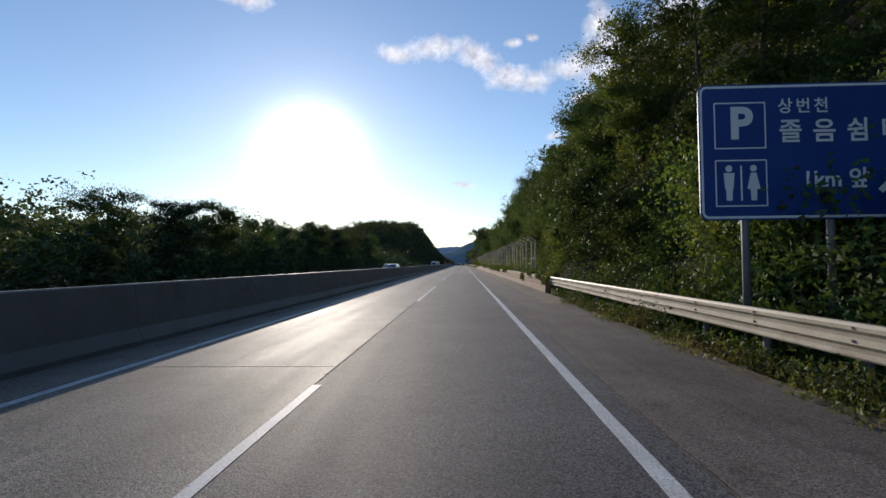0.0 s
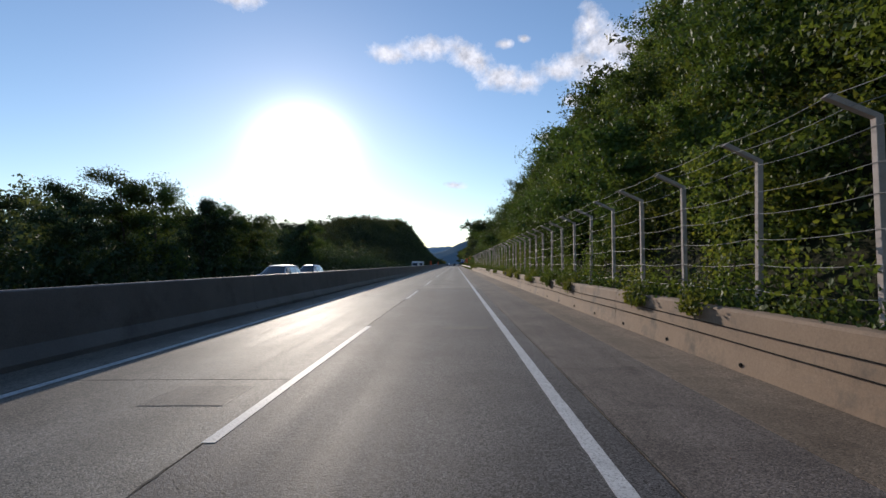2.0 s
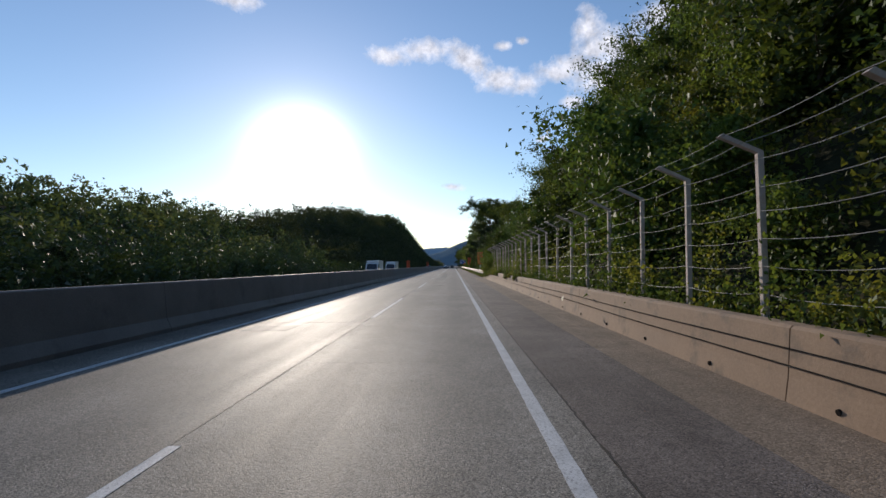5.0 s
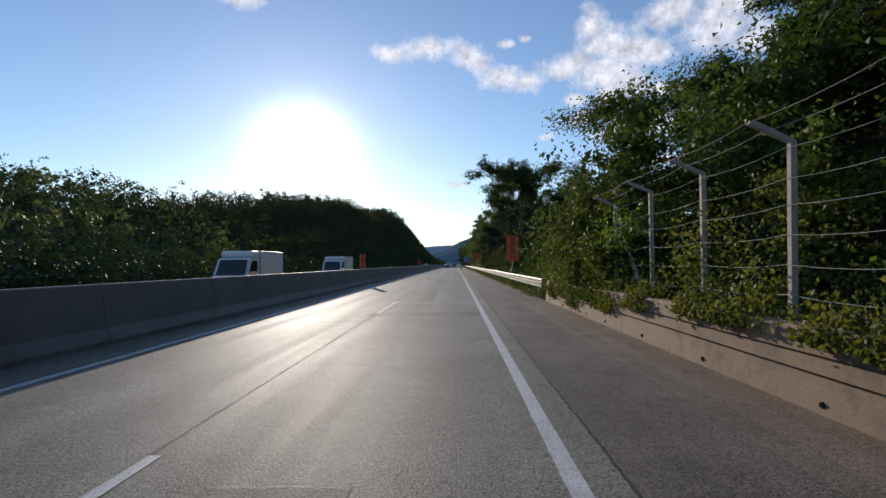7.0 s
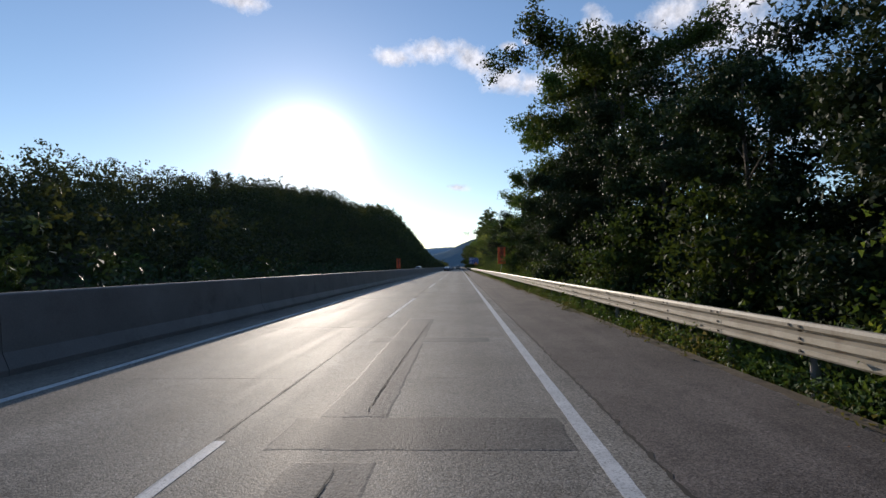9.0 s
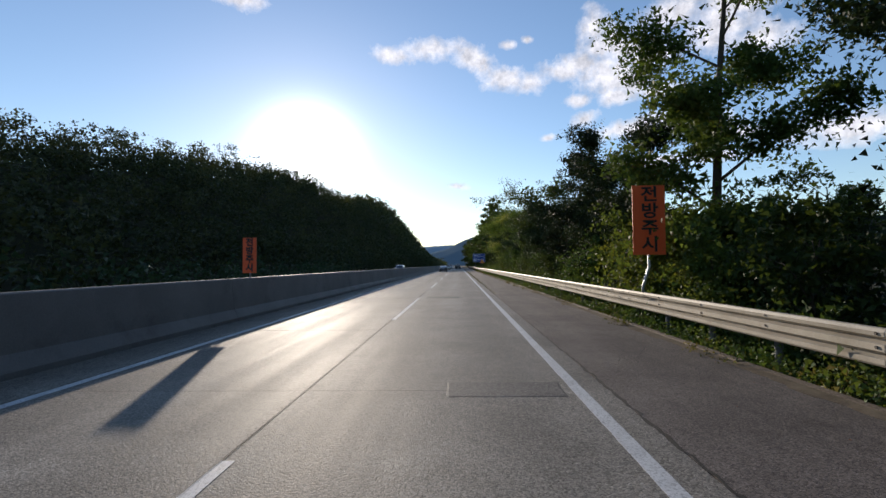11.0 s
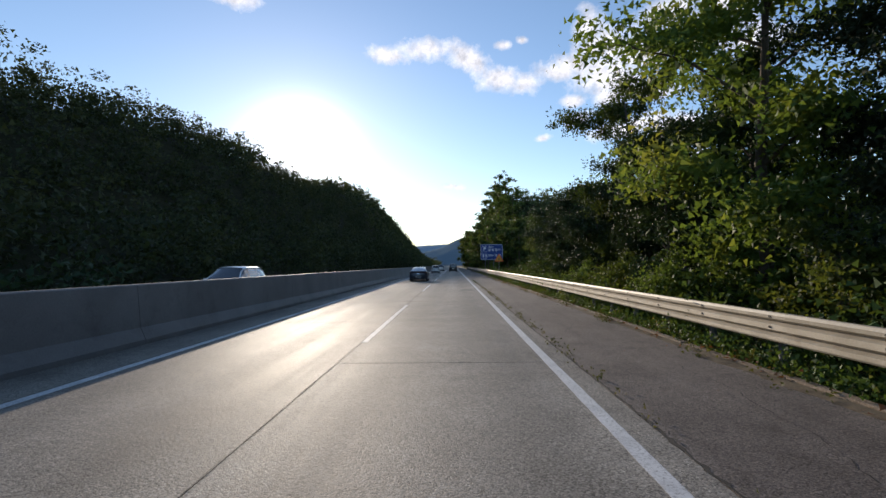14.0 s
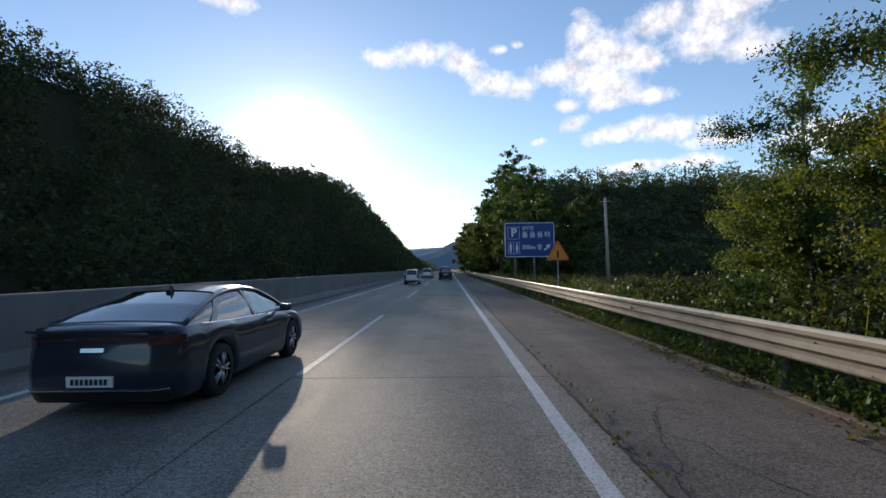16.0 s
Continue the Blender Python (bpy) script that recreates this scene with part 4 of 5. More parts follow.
def woods(name, xs, ys, step, size, mat, label, seed, tall=10.0, clumps=16, per=14, leaf=0.6, spires=0.25):
    """Far woodland: crowns of leaf clumps over the terrain, some of them pointed, one mesh."""
    r = np.random.default_rng(seed)
    gx, gy = np.meshgrid(np.arange(xs[0], xs[1], step), np.arange(ys[0], ys[1], step))
    x = gx.ravel() + r.uniform(-0.5, 0.5, gx.size) * step
    y = gy.ravel() + r.uniform(-0.5, 0.5, gx.size) * step
    keep = ground_z(x, y) > -0.5
    x, y = x[keep], y[keep]
    n = len(x)
    z, h = ground_z(x, y), tall * np.clip(r.normal(0.84, 0.17, n), 0.45, 1.25)
    w = size * r.uniform(0.75, 1.25, n)
    spire = r.uniform(size=n) < spires
    # clump centres: on a rounded crown, or on a cone
    f = np.sqrt(r.uniform(0.02, 1.0, (n, clumps)))
    a = r.uniform(0, 6.283, (n, clumps))
    round_r = np.sqrt(np.clip(1 - (2 * (1 - f) ** 0.8 - 1) ** 2, 0, 1))
    reach = np.where(spire[:, None], 0.12 + 0.75 * f, round_r) * w[:, None] * r.uniform(0.7, 1.05, (n, clumps))
    up = np.where(spire[:, None], 1.08 - 1.0 * f, 0.98 - 0.98 * f)
    C = np.stack([x[:, None] + reach * np.cos(a), y[:, None] + reach * np.sin(a), z[:, None] + h[:, None] * up], -1)
    spread = np.where(spire, 0.15, 0.20)[:, None, None, None] * w[:, None, None, None]
    P = C[:, :, None, :] + np.clip(r.normal(size=(n, clumps, per, 3)), -1.7, 1.7) * spread * np.array([1, 1, 0.65])
    V, F = leaves(P.reshape(-1, 3), leaf, 0.6, seed, 0.42, simple=True)
    tagged(link(name, from_arrays(name, V, F), mat), label, "woodland", kind="stuff")


RIDGE = "dense dark woodland covering the ridge beyond the road"
woods("hillside_woods", (-72, -27), (-30, 230), 4.6, 2.6, M["leaf_far"], RIDGE, 21, tall=7.5, clumps=16, per=12, leaf=0.5)
woods("hillside_woods", (-78, -24), (230, 330), 5.5, 3.2, M["leaf_far"], RIDGE, 26, tall=9.0, clumps=26, per=16, leaf=0.42)
woods("hillside_woods", (-84, -20), (330, 560), 6.0, 3.5, M["leaf_far"], RIDGE, 23, clumps=30, per=17, leaf=0.44)
woods("hillside_woods", (-84, -20), (560, 1180), 6.2, 3.6, M["leaf_far"], RIDGE, 22, clumps=14, per=9, leaf=0.95)
woods("hillside_woods", (17, 120), (438, 520), 4.6, 3.0, M["leaf_far"], "dark wooded hill behind the field", 24, tall=8.0, clumps=16, per=12, leaf=0.55)
woods("hillside_woods", (26, 46), (-20, 180), 5.0, 3.4, M["leaf_far"], "woodland along the top of the cut slope", 25, tall=8.0, clumps=12, per=8, leaf=0.7)


def carpet(name, n, xs, ys, zs, size, mat, label, seed, lift=0.4, hang=0.0, bump=0.5, category="undergrowth", clump=10, simple=True, gap=-9.0):
    """Undergrowth: leaves in clumps, standing on the ground within zs metres above it."""
    r = np.random.default_rng(seed)
    k = n // clump
    x, y = r.uniform(*xs, k), r.uniform(*ys, k)
    full = ripple(x * 1.7, y * 1.1, 0.9) + 0.5 * ripple(y, x * 2.0, 0.37)
    x, y = x[full > gap], y[full > gap]
    k = len(x)
    top = np.clip(0.55 + bump * ripple(x * 3, y * 2, 2.2) + 0.25 * r.normal(size=k), 0.08, 1.3)
    z = ground_z(x, y) + zs[0] + (zs[1] - zs[0]) * top * r.uniform(0.25, 1.0, k)
    P = np.repeat(np.stack([x, y, z], 1), clump, 0) + r.normal(size=(k * clump, 3)) * size * 1.3
    V, F = leaves(P, size, lift, seed, 0.36, hang, simple)
    return tagged(link(name, from_arrays(name, V, F), mat), label, category, kind="stuff")


carpet("slope_creepers", 190000, (8.3, 13.0), (22, 178), (0.1, 2.3), 0.125, M["leaf_vine"], "thick yellow-green creepers covering the cut slope", 31, bump=0.9, gap=-0.12)
carpet("slope_creepers", 90000, (12.0, 25), (15, 180), (0.2, 2.8), 0.27, M["leaf_vine"], "thick yellow-green creepers covering the cut slope", 32, bump=0.9, gap=-0.2)
carpet("fence_creepers", 105000, (7.05, 8.1), (27, 172), (0.1, 1.75), 0.085, M["leaf_vine"], "green creepers climbing the fence above the wall", 33, hang=0.3, simple=False, bump=0.8, gap=-0.10)
carpet("wall_creepers", 36000, (6.93, 7.5), (27, 172), (0.1, 0.75), 0.075, M["leaf"], "creepers hanging over the top of the wall", 34, hang=0.8)
carpet("slope_shrubs", 50000, (8.0, 14), (4, 28), (0.1, 1.9), 0.10, M["leaf"], "mixed green shrubs on the bank behind the guard rail", 35, bump=0.8, gap=-0.3)
carpet("slope_shrubs", 80000, (7.9, 11.5), (178, 350), (0.0, 1.9), 0.10, M["leaf"], "mixed green shrubs behind the guard rail", 36, bump=0.8, gap=-0.3)
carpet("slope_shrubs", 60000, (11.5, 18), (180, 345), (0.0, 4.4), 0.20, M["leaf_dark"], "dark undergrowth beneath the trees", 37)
carpet("field_scrub", 40000, (8.0, 24), (336, 420), (0.0, 1.1), 0.12, M["weed"], "dry yellow-green scrub in the field", 38)
carpet("field_bushes", 24000, (10.2, 18), (338, 364), (0.1, 1.9), 0.15, M["leaf"], "leafy bushes crowding the field edge", 46)
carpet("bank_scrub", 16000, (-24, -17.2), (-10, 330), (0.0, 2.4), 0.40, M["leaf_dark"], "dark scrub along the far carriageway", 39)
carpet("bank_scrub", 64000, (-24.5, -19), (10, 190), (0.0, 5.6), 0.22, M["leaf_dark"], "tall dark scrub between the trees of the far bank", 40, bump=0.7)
carpet("verge_weeds", 26000, (6.36, 7.5), (-16, 21), (0.0, 0.42), 0.075, M["weed"], "weeds growing under the guard rail", 41)
carpet("verge_weeds", 30000, (7.2, 8.6), (-16, 26), (0.1, 1.7), 0.12, M["leaf"], "leafy weeds behind the guard rail", 42)
carpet("verge_weeds", 40000, (6.82, 7.3), (172, 420), (0.0, 0.50), 0.075, M["weed"], "weeds growing under the guard rail", 43)
carpet("verge_weeds", 64000, (7.1, 8.5), (174, 400), (0.0, 1.35), 0.12, M["leaf"], "leafy weeds behind the guard rail", 44)
carpet("verge_weeds", 60000, (6.84, 7.16), (173, 362), (0.15, 0.62), 0.07, M["leaf"], "low green weeds packed beneath the guard rail", 47)
carpet("verge_weeds", 16000, (6.74, 7.14), (-16, 26), (0.1, 0.66), 0.07, M["leaf"], "low green weeds packed beneath the guard rail", 54)
carpet("edge_weeds", 16000, (6.22, 6.66), (172, 362), (0.10, 0.22), 0.055, M["weed"], "patchy weeds creeping over the shoulder edge", 48, gap=0.12, bump=0.8)
carpet("edge_weeds", 3000, (5.98, 6.40), (4, 21), (0.10, 0.22), 0.055, M["weed"], "patchy weeds creeping over the shoulder edge", 49, gap=0.1, bump=0.8)
carpet("fallen_leaves", 1600, (6.38, 6.75), (300, 352), (0.13, 0.17), 0.06, M["dead_leaf"], "reddish dry leaves gathered along the kerb", 45, lift=2.0, category="leaf litter")


def overhang(name, spots, mat, label, seed):
    """Creepers that spill over the wall's edge and hang down its face."""
    r = np.random.default_rng(seed)
    out = []
    for y, length, depth in spots:
        n = int(900 * length)
        f = r.uniform(0, 1, n) ** 1.4
        out.append(np.stack([7.0 - 0.38 * np.minimum(1, 2.2 * f) - 0.10 * r.uniform(0, 1, n), y + r.normal(size=n) * length * 0.42 * (1 - 0.55 * f), 0.98 + 0.16 * r.normal(size=n) * (1 - f) - depth * f], 1))
    V, F = leaves(np.concatenate(out), 0.075, 0.2, seed, 0.36, 0.5)
    return tagged(link(name, from_arrays(name, V, F), mat), label, "creepers", kind="stuff")


r = np.random.default_rng(91)
overhang("hanging_creepers", [(37.4, 1.2, 0.6), (70.5, 2.0, 0.35), (76, 1.4, 0.3), (80.5, 2.2, 0.35), (61, 0.8, 0.35), (54.5, 0.7, 0.3), (157, 1.5, 0.2), (160.5, 1.2, 0.35), (162.8, 1.6, 0.6), (164.5, 1.6, 0.45), (166.3, 1.4, 0.8), (168.0, 1.8, 0.55), (169.6, 1.2, 0.7), (29.5, 0.9, 0.25), (27.2, 1.1, 0.55), (95, 1.2, 0.3)] + [(y, 0.7, r.uniform(0.1, 0.35)) for y in r.uniform(24, 168, 22)],
         M["leaf_vine"], "green creepers spilling over the retaining wall", 92)


def grass(name, n, xs, ys, tall, mat, label, seed):
    """Upright blades, each a narrow bent triangle pair."""
    r = np.random.default_rng(seed)
    x, y = r.uniform(*xs, n), r.uniform(*ys, n)
    h = tall * r.uniform(0.4, 1.2, n) * np.clip(0.6 + 0.6 * ripple(x * 5, y * 3, 2.0), 0.1, 1.2)
    a = r.uniform(0, 6.28, n)
    b = np.stack([np.cos(a), np.sin(a), 0 * a], 1)
    lean = r.normal(size=(n, 3)) * 0.25 * h[:, None]
    p = np.stack([x, y, ground_z(x, y) + 0.02], 1)
    w = (0.006 + 0.01 * h)[:, None]
    up = np.array([0, 0, 1.0])
    V = np.stack([p - b * w, p + b * w, p + up * h[:, None] * 0.6 + lean * 0.4 + b * w * 0.6, p + up * h[:, None] + lean], 1).reshape(-1, 3)
    return tagged(link(name, from_arrays(name, V, np.arange(4 * n).reshape(-1, 4)), mat), label, "grass", kind="stuff")


grass("verge_grass", 16000, (6.33, 7.4), (-16, 21), 0.32, M["weed"], "tufts of dry grass along the shoulder", 51)
grass("verge_grass", 24000, (6.80, 7.4), (172, 420), 0.30, M["weed"], "tufts of dry grass along the shoulder", 52)
grass("field_grass", 14000, (8.0, 24), (340, 440), 0.8, M["weed"], "tall dry grass in the field", 53)

# far mountains, aerial haze painted into their base colours


def mountain(name, y, pts, mat, label, seed, depth):
    r = np.random.default_rng(seed)
    xs = np.linspace(pts[0][0], pts[-1][0], 140)
    top = np.interp(xs, [p[0] for p in pts], [p[1] for p in pts]) + 1.2 * ripple(xs, 0 * xs, 14) + r.normal(size=140) * 0.5
    rows = []
    for k in range(9):
        f = k / 8
        rows.append(np.stack([xs, np.full(140, y - depth * (1 - f)) + 12 * ripple(xs, 0 * xs + k * 90, 60), -6 + (top + 6) * f ** 0.8 * (1 + 0.10 * (1 - f) * ripple(xs, 0 * xs + k * 50, 45))], 1))
    rows.append(np.stack([xs, np.full(140, y + depth), 0 * xs - 6], 1))
    V = np.concatenate(rows)
    i = (np.arange(9)[:, None] * 140 + np.arange(139)[None]).ravel()
    tagged(link(name, from_arrays(name, V, np.stack([i, i + 1, i + 141, i + 140], 1), True), mat), label, "mountain", kind="structure")


mountain("mountain_range", 1700, [(-700, 50), (-300, 66), (-163, 63), (-115, 56), (-75, 60), (-10, 61), (60, 52), (300, 40)], M["mountain_far_haze"], "distant mountain ridge with pale blue haze painted in", 61, 220)
mountain("mountain_range", 1250, [(-160, 2), (-81, 19), (-23, 35), (10, 50), (40, 61), (67, 73), (120, 88), (300, 100), (600, 90)], M["mountain"], "wooded mountain ahead with blue-green haze painted in", 62, 160)

# ---------------------------------------------------------------- vehicles


def wheel(parent, x, y, radius, width, side, spokes=5):
    w = new("wheel")
    w.parent, w.location = parent, (x, y, radius)
    bm = bmesh.new()
    prof = [(-0.5, 0.66), (-0.5, 0.90), (-0.42, 0.985), (0, 1.0), (0.42, 0.985), (0.5, 0.90), (0.5, 0.66)]
    rings = [[bm.verts.new((a * width, b * radius * math.cos(k * math.pi / 16), b * radius * math.sin(k * math.pi / 16))) for k in range(32)] for a, b in prof]
    for p, q in zip(rings, rings[1:]):
        for k in range(32):
            bm.faces.new((p[k], p[(k + 1) % 32], q[(k + 1) % 32], q[k]))
    part("tyre", bm, M["tyre"], w, "", True)
    bm = bmesh.new()
    tube(bm, [(side * width * 0.10, 0, 0), (side * width * 0.16, 0, 0)], radius * 0.67, 28)
    part("brake_disc", bm, M["black"], w)
    bm = bmesh.new()
    o = side * width * 0.44
    for k in range(spokes):
        a = 2 * math.pi * k / spokes
        for d in (-0.17, 0.17):
            p0, p1 = (o, radius * 0.12 * math.cos(a + d), radius * 0.12 * math.sin(a + d)), (o - side * 0.012, radius * 0.66 * math.cos(a + d * 1.1), radius * 0.66 * math.sin(a + d * 1.1))
            tube(bm, [p0, p1], [radius * 0.055, radius * 0.065], 6)
    tube(bm, [(o - side * 0.03, 0, 0), (o + side * 0.012, 0, 0)], radius * 0.15, 14)
    ring = [(o - side * 0.03, radius * 0.665 * math.cos(k * math.pi / 14), radius * 0.665 * math.sin(k * math.pi / 14)) for k in range(29)]
    tube(bm, ring, radius * 0.03, 6, cap=False)
    part("rim", bm, M["alloy"], w, "spoked alloy rim", True)


def mirrored(row):
    return [(-x, z) for x, z in row[::-1] if x > 1e-6]


def loft(rows, ys, caps=True):
    bm = bmesh.new()
    rings = []
    for row, y in zip(rows, ys):
        full = row + mirrored(row)
        rings.append([bm.verts.new((x, y, z)) for x, z in full])
    for a, b in zip(rings, rings[1:]):
        for i in range(len(a) - 1):
            bm.faces.new((a[i], a[i + 1], b[i + 1], b[i]))
    if caps:
        n = len(rings[0])
        for ring, way in ((rings[0], 1), (rings[-1], -1)):
            for i in range(n // 2):
                corner = [ring[i], ring[i + 1], ring[n - 2 - i], ring[n - 1 - i]]
                corner = corner if corner[1] is not corner[2] else [corner[0], corner[1], corner[3]]
                bm.faces.new(corner[::way])
    return bm


def car(name, label, category, at, heading, paint, L, W, belt, roof, wheels, radius, pillars, clear=0.19, rear="sedan", group=""):
    """belt and roof: (y, z) lines from the rear (-y) to the nose; wheels: y of the axles; pillars: y at the sill and the roof."""
    c = thing(name, label, category, group)
    w = W / 2

    def half(y):
        f = abs(y) / (L / 2)
        return w * (1 - 0.06 * max(0, (f - 0.55) / 0.45) ** 2 - 0.25 * max(0, (f - 0.85) / 0.15) ** 2.2)

    def zb(y):
        return float(np.interp(y, [p[0] for p in belt], [p[1] for p in belt]))

    def zr(y):
        return float(np.interp(y, [p[0] for p in roof], [p[1] for p in roof]))

    ys = sorted(set([-L / 2, -L / 2 + 0.03, -L / 2 + 0.09] + list(np.linspace(-L / 2 + 0.16, L / 2 - 0.12, 60)) + [L / 2 - 0.05, L / 2]))
    rows = []
    for y in ys:
        low = clear + 0.10 * max(0, (abs(y) / (L / 2) - 0.9) / 0.1)
        for a in wheels:
            d = abs(y - a) / (radius + 0.06)
            if d < 1:
                low = max(low, radius + (radius + 0.05) * math.sqrt(1 - d * d) * 0.98)
        h, b = half(y), zb(y)
        low = min(low, b - 0.16)
        t = b - low
        end = max(0, (abs(y) - (L / 2 - 0.16)) / 0.16)
        rows.append([(h * (0.93 - 0.02 * end), low), (h * 0.985, low + 0.16 * t), (h, low + 0.42 * t), (h * 0.99, low + 0.62 * t), (h * 0.975, low + 0.80 * t),
                     (h * 0.945, low + 0.93 * t), (h * 0.90, b - 0.005), (h * 0.66, b + 0.022), (h * 0.33, b + 0.034), (0, b + 0.038)])
    def tail(z, y):
        """How far the tail panel is drawn in at a height: lip, hollow, bumper, tuck under."""
        if rear != "sedan":
            return 0.0
        return float(np.interp(z, [0.2, 0.31, 0.42, 0.68, 0.86, 0.93, 1.0], [0.14, 0.05, 0.0, 0.012, 0.055, 0.045, 0.0])) * max(0.0, 1 - (y + L / 2) / 0.4)

    bm = loft(rows, ys)
    for v in bm.verts:
        v.co.y += tail(v.co.z, v.co.y)
    part("body", bm, paint, c, "", True)
    # dark underside and wheel wells
    bm = bmesh.new()
    box(bm, (W * 0.80, L * 0.93, 0.30), (0, 0, clear + 0.13), 0.04)
    part("underbody", bm, M["black"], c)
    # glasshouse
    c0, c1 = roof[0][0], roof[-1][0]
    gy = sorted(set(list(np.linspace(c0, c1, 40)) + [p[0] for p in roof]))
    rows = []
    for y in gy:
        b, t, h = zb(y), max(zr(y), zb(y) + 0.01), half(y)
        k = min(1, (t - b) / 0.45)
        wt = h * (0.88 - 0.24 * k)
        rows.append([(h * 0.885, b - 0.03), (h * 0.885 + (wt - h * 0.885) * 0.45, b + 0.45 * (t - b)), (wt, b + 0.90 * (t - b)), (wt * 0.90, b + 0.975 * (t - b)), (wt * 0.5, t + 0.012), (0, t + 0.02)])
    part("glasshouse", loft(rows, gy), M["car_glass"], c, "dark tinted glass", True)
    # roof skin and side rails
    top = [p for p in roof if p[1] > max(q[1] for q in roof) - 0.07]
    ry = list(np.linspace(top[0][0], top[-1][0], 20))
    rr = []
    for y in ry:
        b, t, h = zb(y), zr(y), half(y)
        wt = h * (0.88 - 0.24 * min(1, (t - b) / 0.45))
        rr.append([(wt + 0.006, b + 0.90 * (t - b)), (wt * 0.91, b + 0.985 * (t - b) + 0.008), (wt * 0.5, t + 0.024), (0, t + 0.032)])
    part("roof", loft(rr, ry, caps=False), paint, c, "", True)

    def edge(y, s, f):
        b, t, h = zb(y), zr(y), half(y)
        k = min(1, max(t - b, 0.01) / 0.45)
        wt = h * (0.88 - 0.24 * k)
        x = h * 0.885 + (wt - h * 0.885) * f / 0.9
        return (s * (x + 0.004), y, b - 0.03 + (t - b + 0.03) * f)

    for s in (-1, 1):
        bm = bmesh.new()
        tube(bm, [edge(y, s, 0.90) for y in np.linspace(c0 + 0.02, c1 - 0.02, 30)], 0.030, 6)
        part("roof_rail", bm, paint, c, "", True)
        for y_low, y_top, wide in pillars:
            bm = bmesh.new()
            lo = [edge(y_low + d * wide / 2, s, 0.02) for d in (-1, 1)]
            mi = [edge((y_low + y_top) / 2 + d * wide / 2, s, 0.45) for d in (-1, 1)]
            hi = [edge(y_top + d * wide / 2, s, 0.90) for d in (-1, 1)]
            vs = [bm.verts.new((p[0] + s * 0.006, p[1], p[2])) for p in (*lo, *mi, *hi)]
            bm.faces.new((vs[0], vs[1], vs[3], vs[2]))
            bm.faces.new((vs[2], vs[3], vs[5], vs[4]))
            thicken(bm, (s * 0.008, 0, 0.003))
            part("pillar", bm, M["car_black"] if wide < 0.12 else paint, c)
        bm = bmesh.new()
        tube(bm, [(s * (half(y) * 0.905), y, zb(y) - 0.012) for y in np.linspace(c0 + 0.35, c1 - 0.45, 24)], 0.011, 6)
        part("window_trim", bm, M["chrome"], c, "bright metal strip along the windows")
        my = c1 - 0.62
        bm = bmesh.new()
        box(bm, (0.20, 0.12, 0.13), (s * (half(my) + 0.10), my, zb(my) + 0.07), 0.04)
        box(bm, (0.14, 0.05, 0.03), (s * (half(my) - 0.02), my, zb(my) + 0.01))
        part("mirror", bm, paint, c)
        for a in wheels:
            wheel(c, s * (w - 0.125), a, radius, 0.225, s)
        for y in (pillars[0][0] + 0.35, pillars[0][0] + 1.30):
            bm = bmesh.new()
            box(bm, (0.02, 0.20, 0.028), (s * (half(y) * 0.985 + 0.008), y, zb(y) - 0.12), 0.008)
            part("door_handle", bm, M["chrome"], c)
    # rear lights, number plate with plain bars, bumper trims
    yb = -L / 2

    corner = np.linspace(yb, yb + 0.7, 60)
    reach = [half(y) * 0.985 for y in corner]

    def strip(nm, x0, x1, z0, z1, mat, off, lab="", depth=0.02):
        bm = bmesh.new()
        n = 40
        vs = []
        for k in range(n + 1):
            x = x0 + (x1 - x0) * k / n
            y = float(np.interp(abs(x), reach, corner)) if abs(x) > reach[0] else yb
            out = off * min(1.0, max(0.0, (abs(x) - reach[0]) / (0.1 * w)))
            vs.append([bm.verts.new((x + math.copysign(out, x), y - off + tail(z, y), z)) for z in (z0, z1)])
        for a, b in zip(vs, vs[1:]):
            bm.faces.new((a[0], b[0], b[1], a[1]))
        thicken(bm, (0, depth, 0))
        return part(nm, bm, mat, c, lab)

    zt = zb(yb + 0.05)
    if rear == "sedan":
        strip("tail_light", -w * 0.90, w * 0.90, zt - 0.115, zt - 0.085, M["tail_red"], 0.010, "thin dark red light bar across the tail")
        for s in (-1, 1):
            strip("tail_light", s * w * 0.66, s * w * 0.95, zt - 0.17, zt - 0.075, M["tail_red"], 0.006)
        strip("lower_bumper", -w * 0.84, w * 0.84, 0.20, 0.32, M["black"], 0.006)
        strip("bumper_trim", -w * 0.84, w * 0.84, 0.335, 0.352, M["chrome"], 0.012, "thin chrome strip")
        strip("boot_lip", -w * 0.80, w * 0.80, zt - 0.02, zt + 0.012, paint, 0.035)
        zp = 0.45
        strip("badge", -0.13, 0.13, zt - 0.235, zt - 0.19, M["chrome"], 0.014, "small chrome emblem")
        bm = bmesh.new()
        tube(bm, [(0, -1.05, 1.365), (0, -0.95, 1.435)], [0.035, 0.02], 6)
        bmesh.ops.create_cone(bm, cap_ends=True, segments=8, radius1=0.05, radius2=0.008, depth=0.12, matrix=Matrix.Translation((0, -0.98, 1.425)) @ Matrix.Rotation(0.5, 4, "X") @ Matrix.Diagonal((0.35, 1.6, 1, 1)))
        part("aerial_fin", bm, M["black"], c)
    else:
        for s in (-1, 1):
            strip("tail_light", s * w * 0.70, s * w * 0.92, zt - 0.30, zt - 0.02, M["tail_red"], 0.012)
        strip("lower_bumper", -w * 0.88, w * 0.88, 0.26, 0.46, M["black"], 0.015)
        zp = 0.78
    plate = strip("number_plate", -0.26, 0.26, zp - 0.06, zp + 0.06, M["plate"], 0.016, "white number plate")
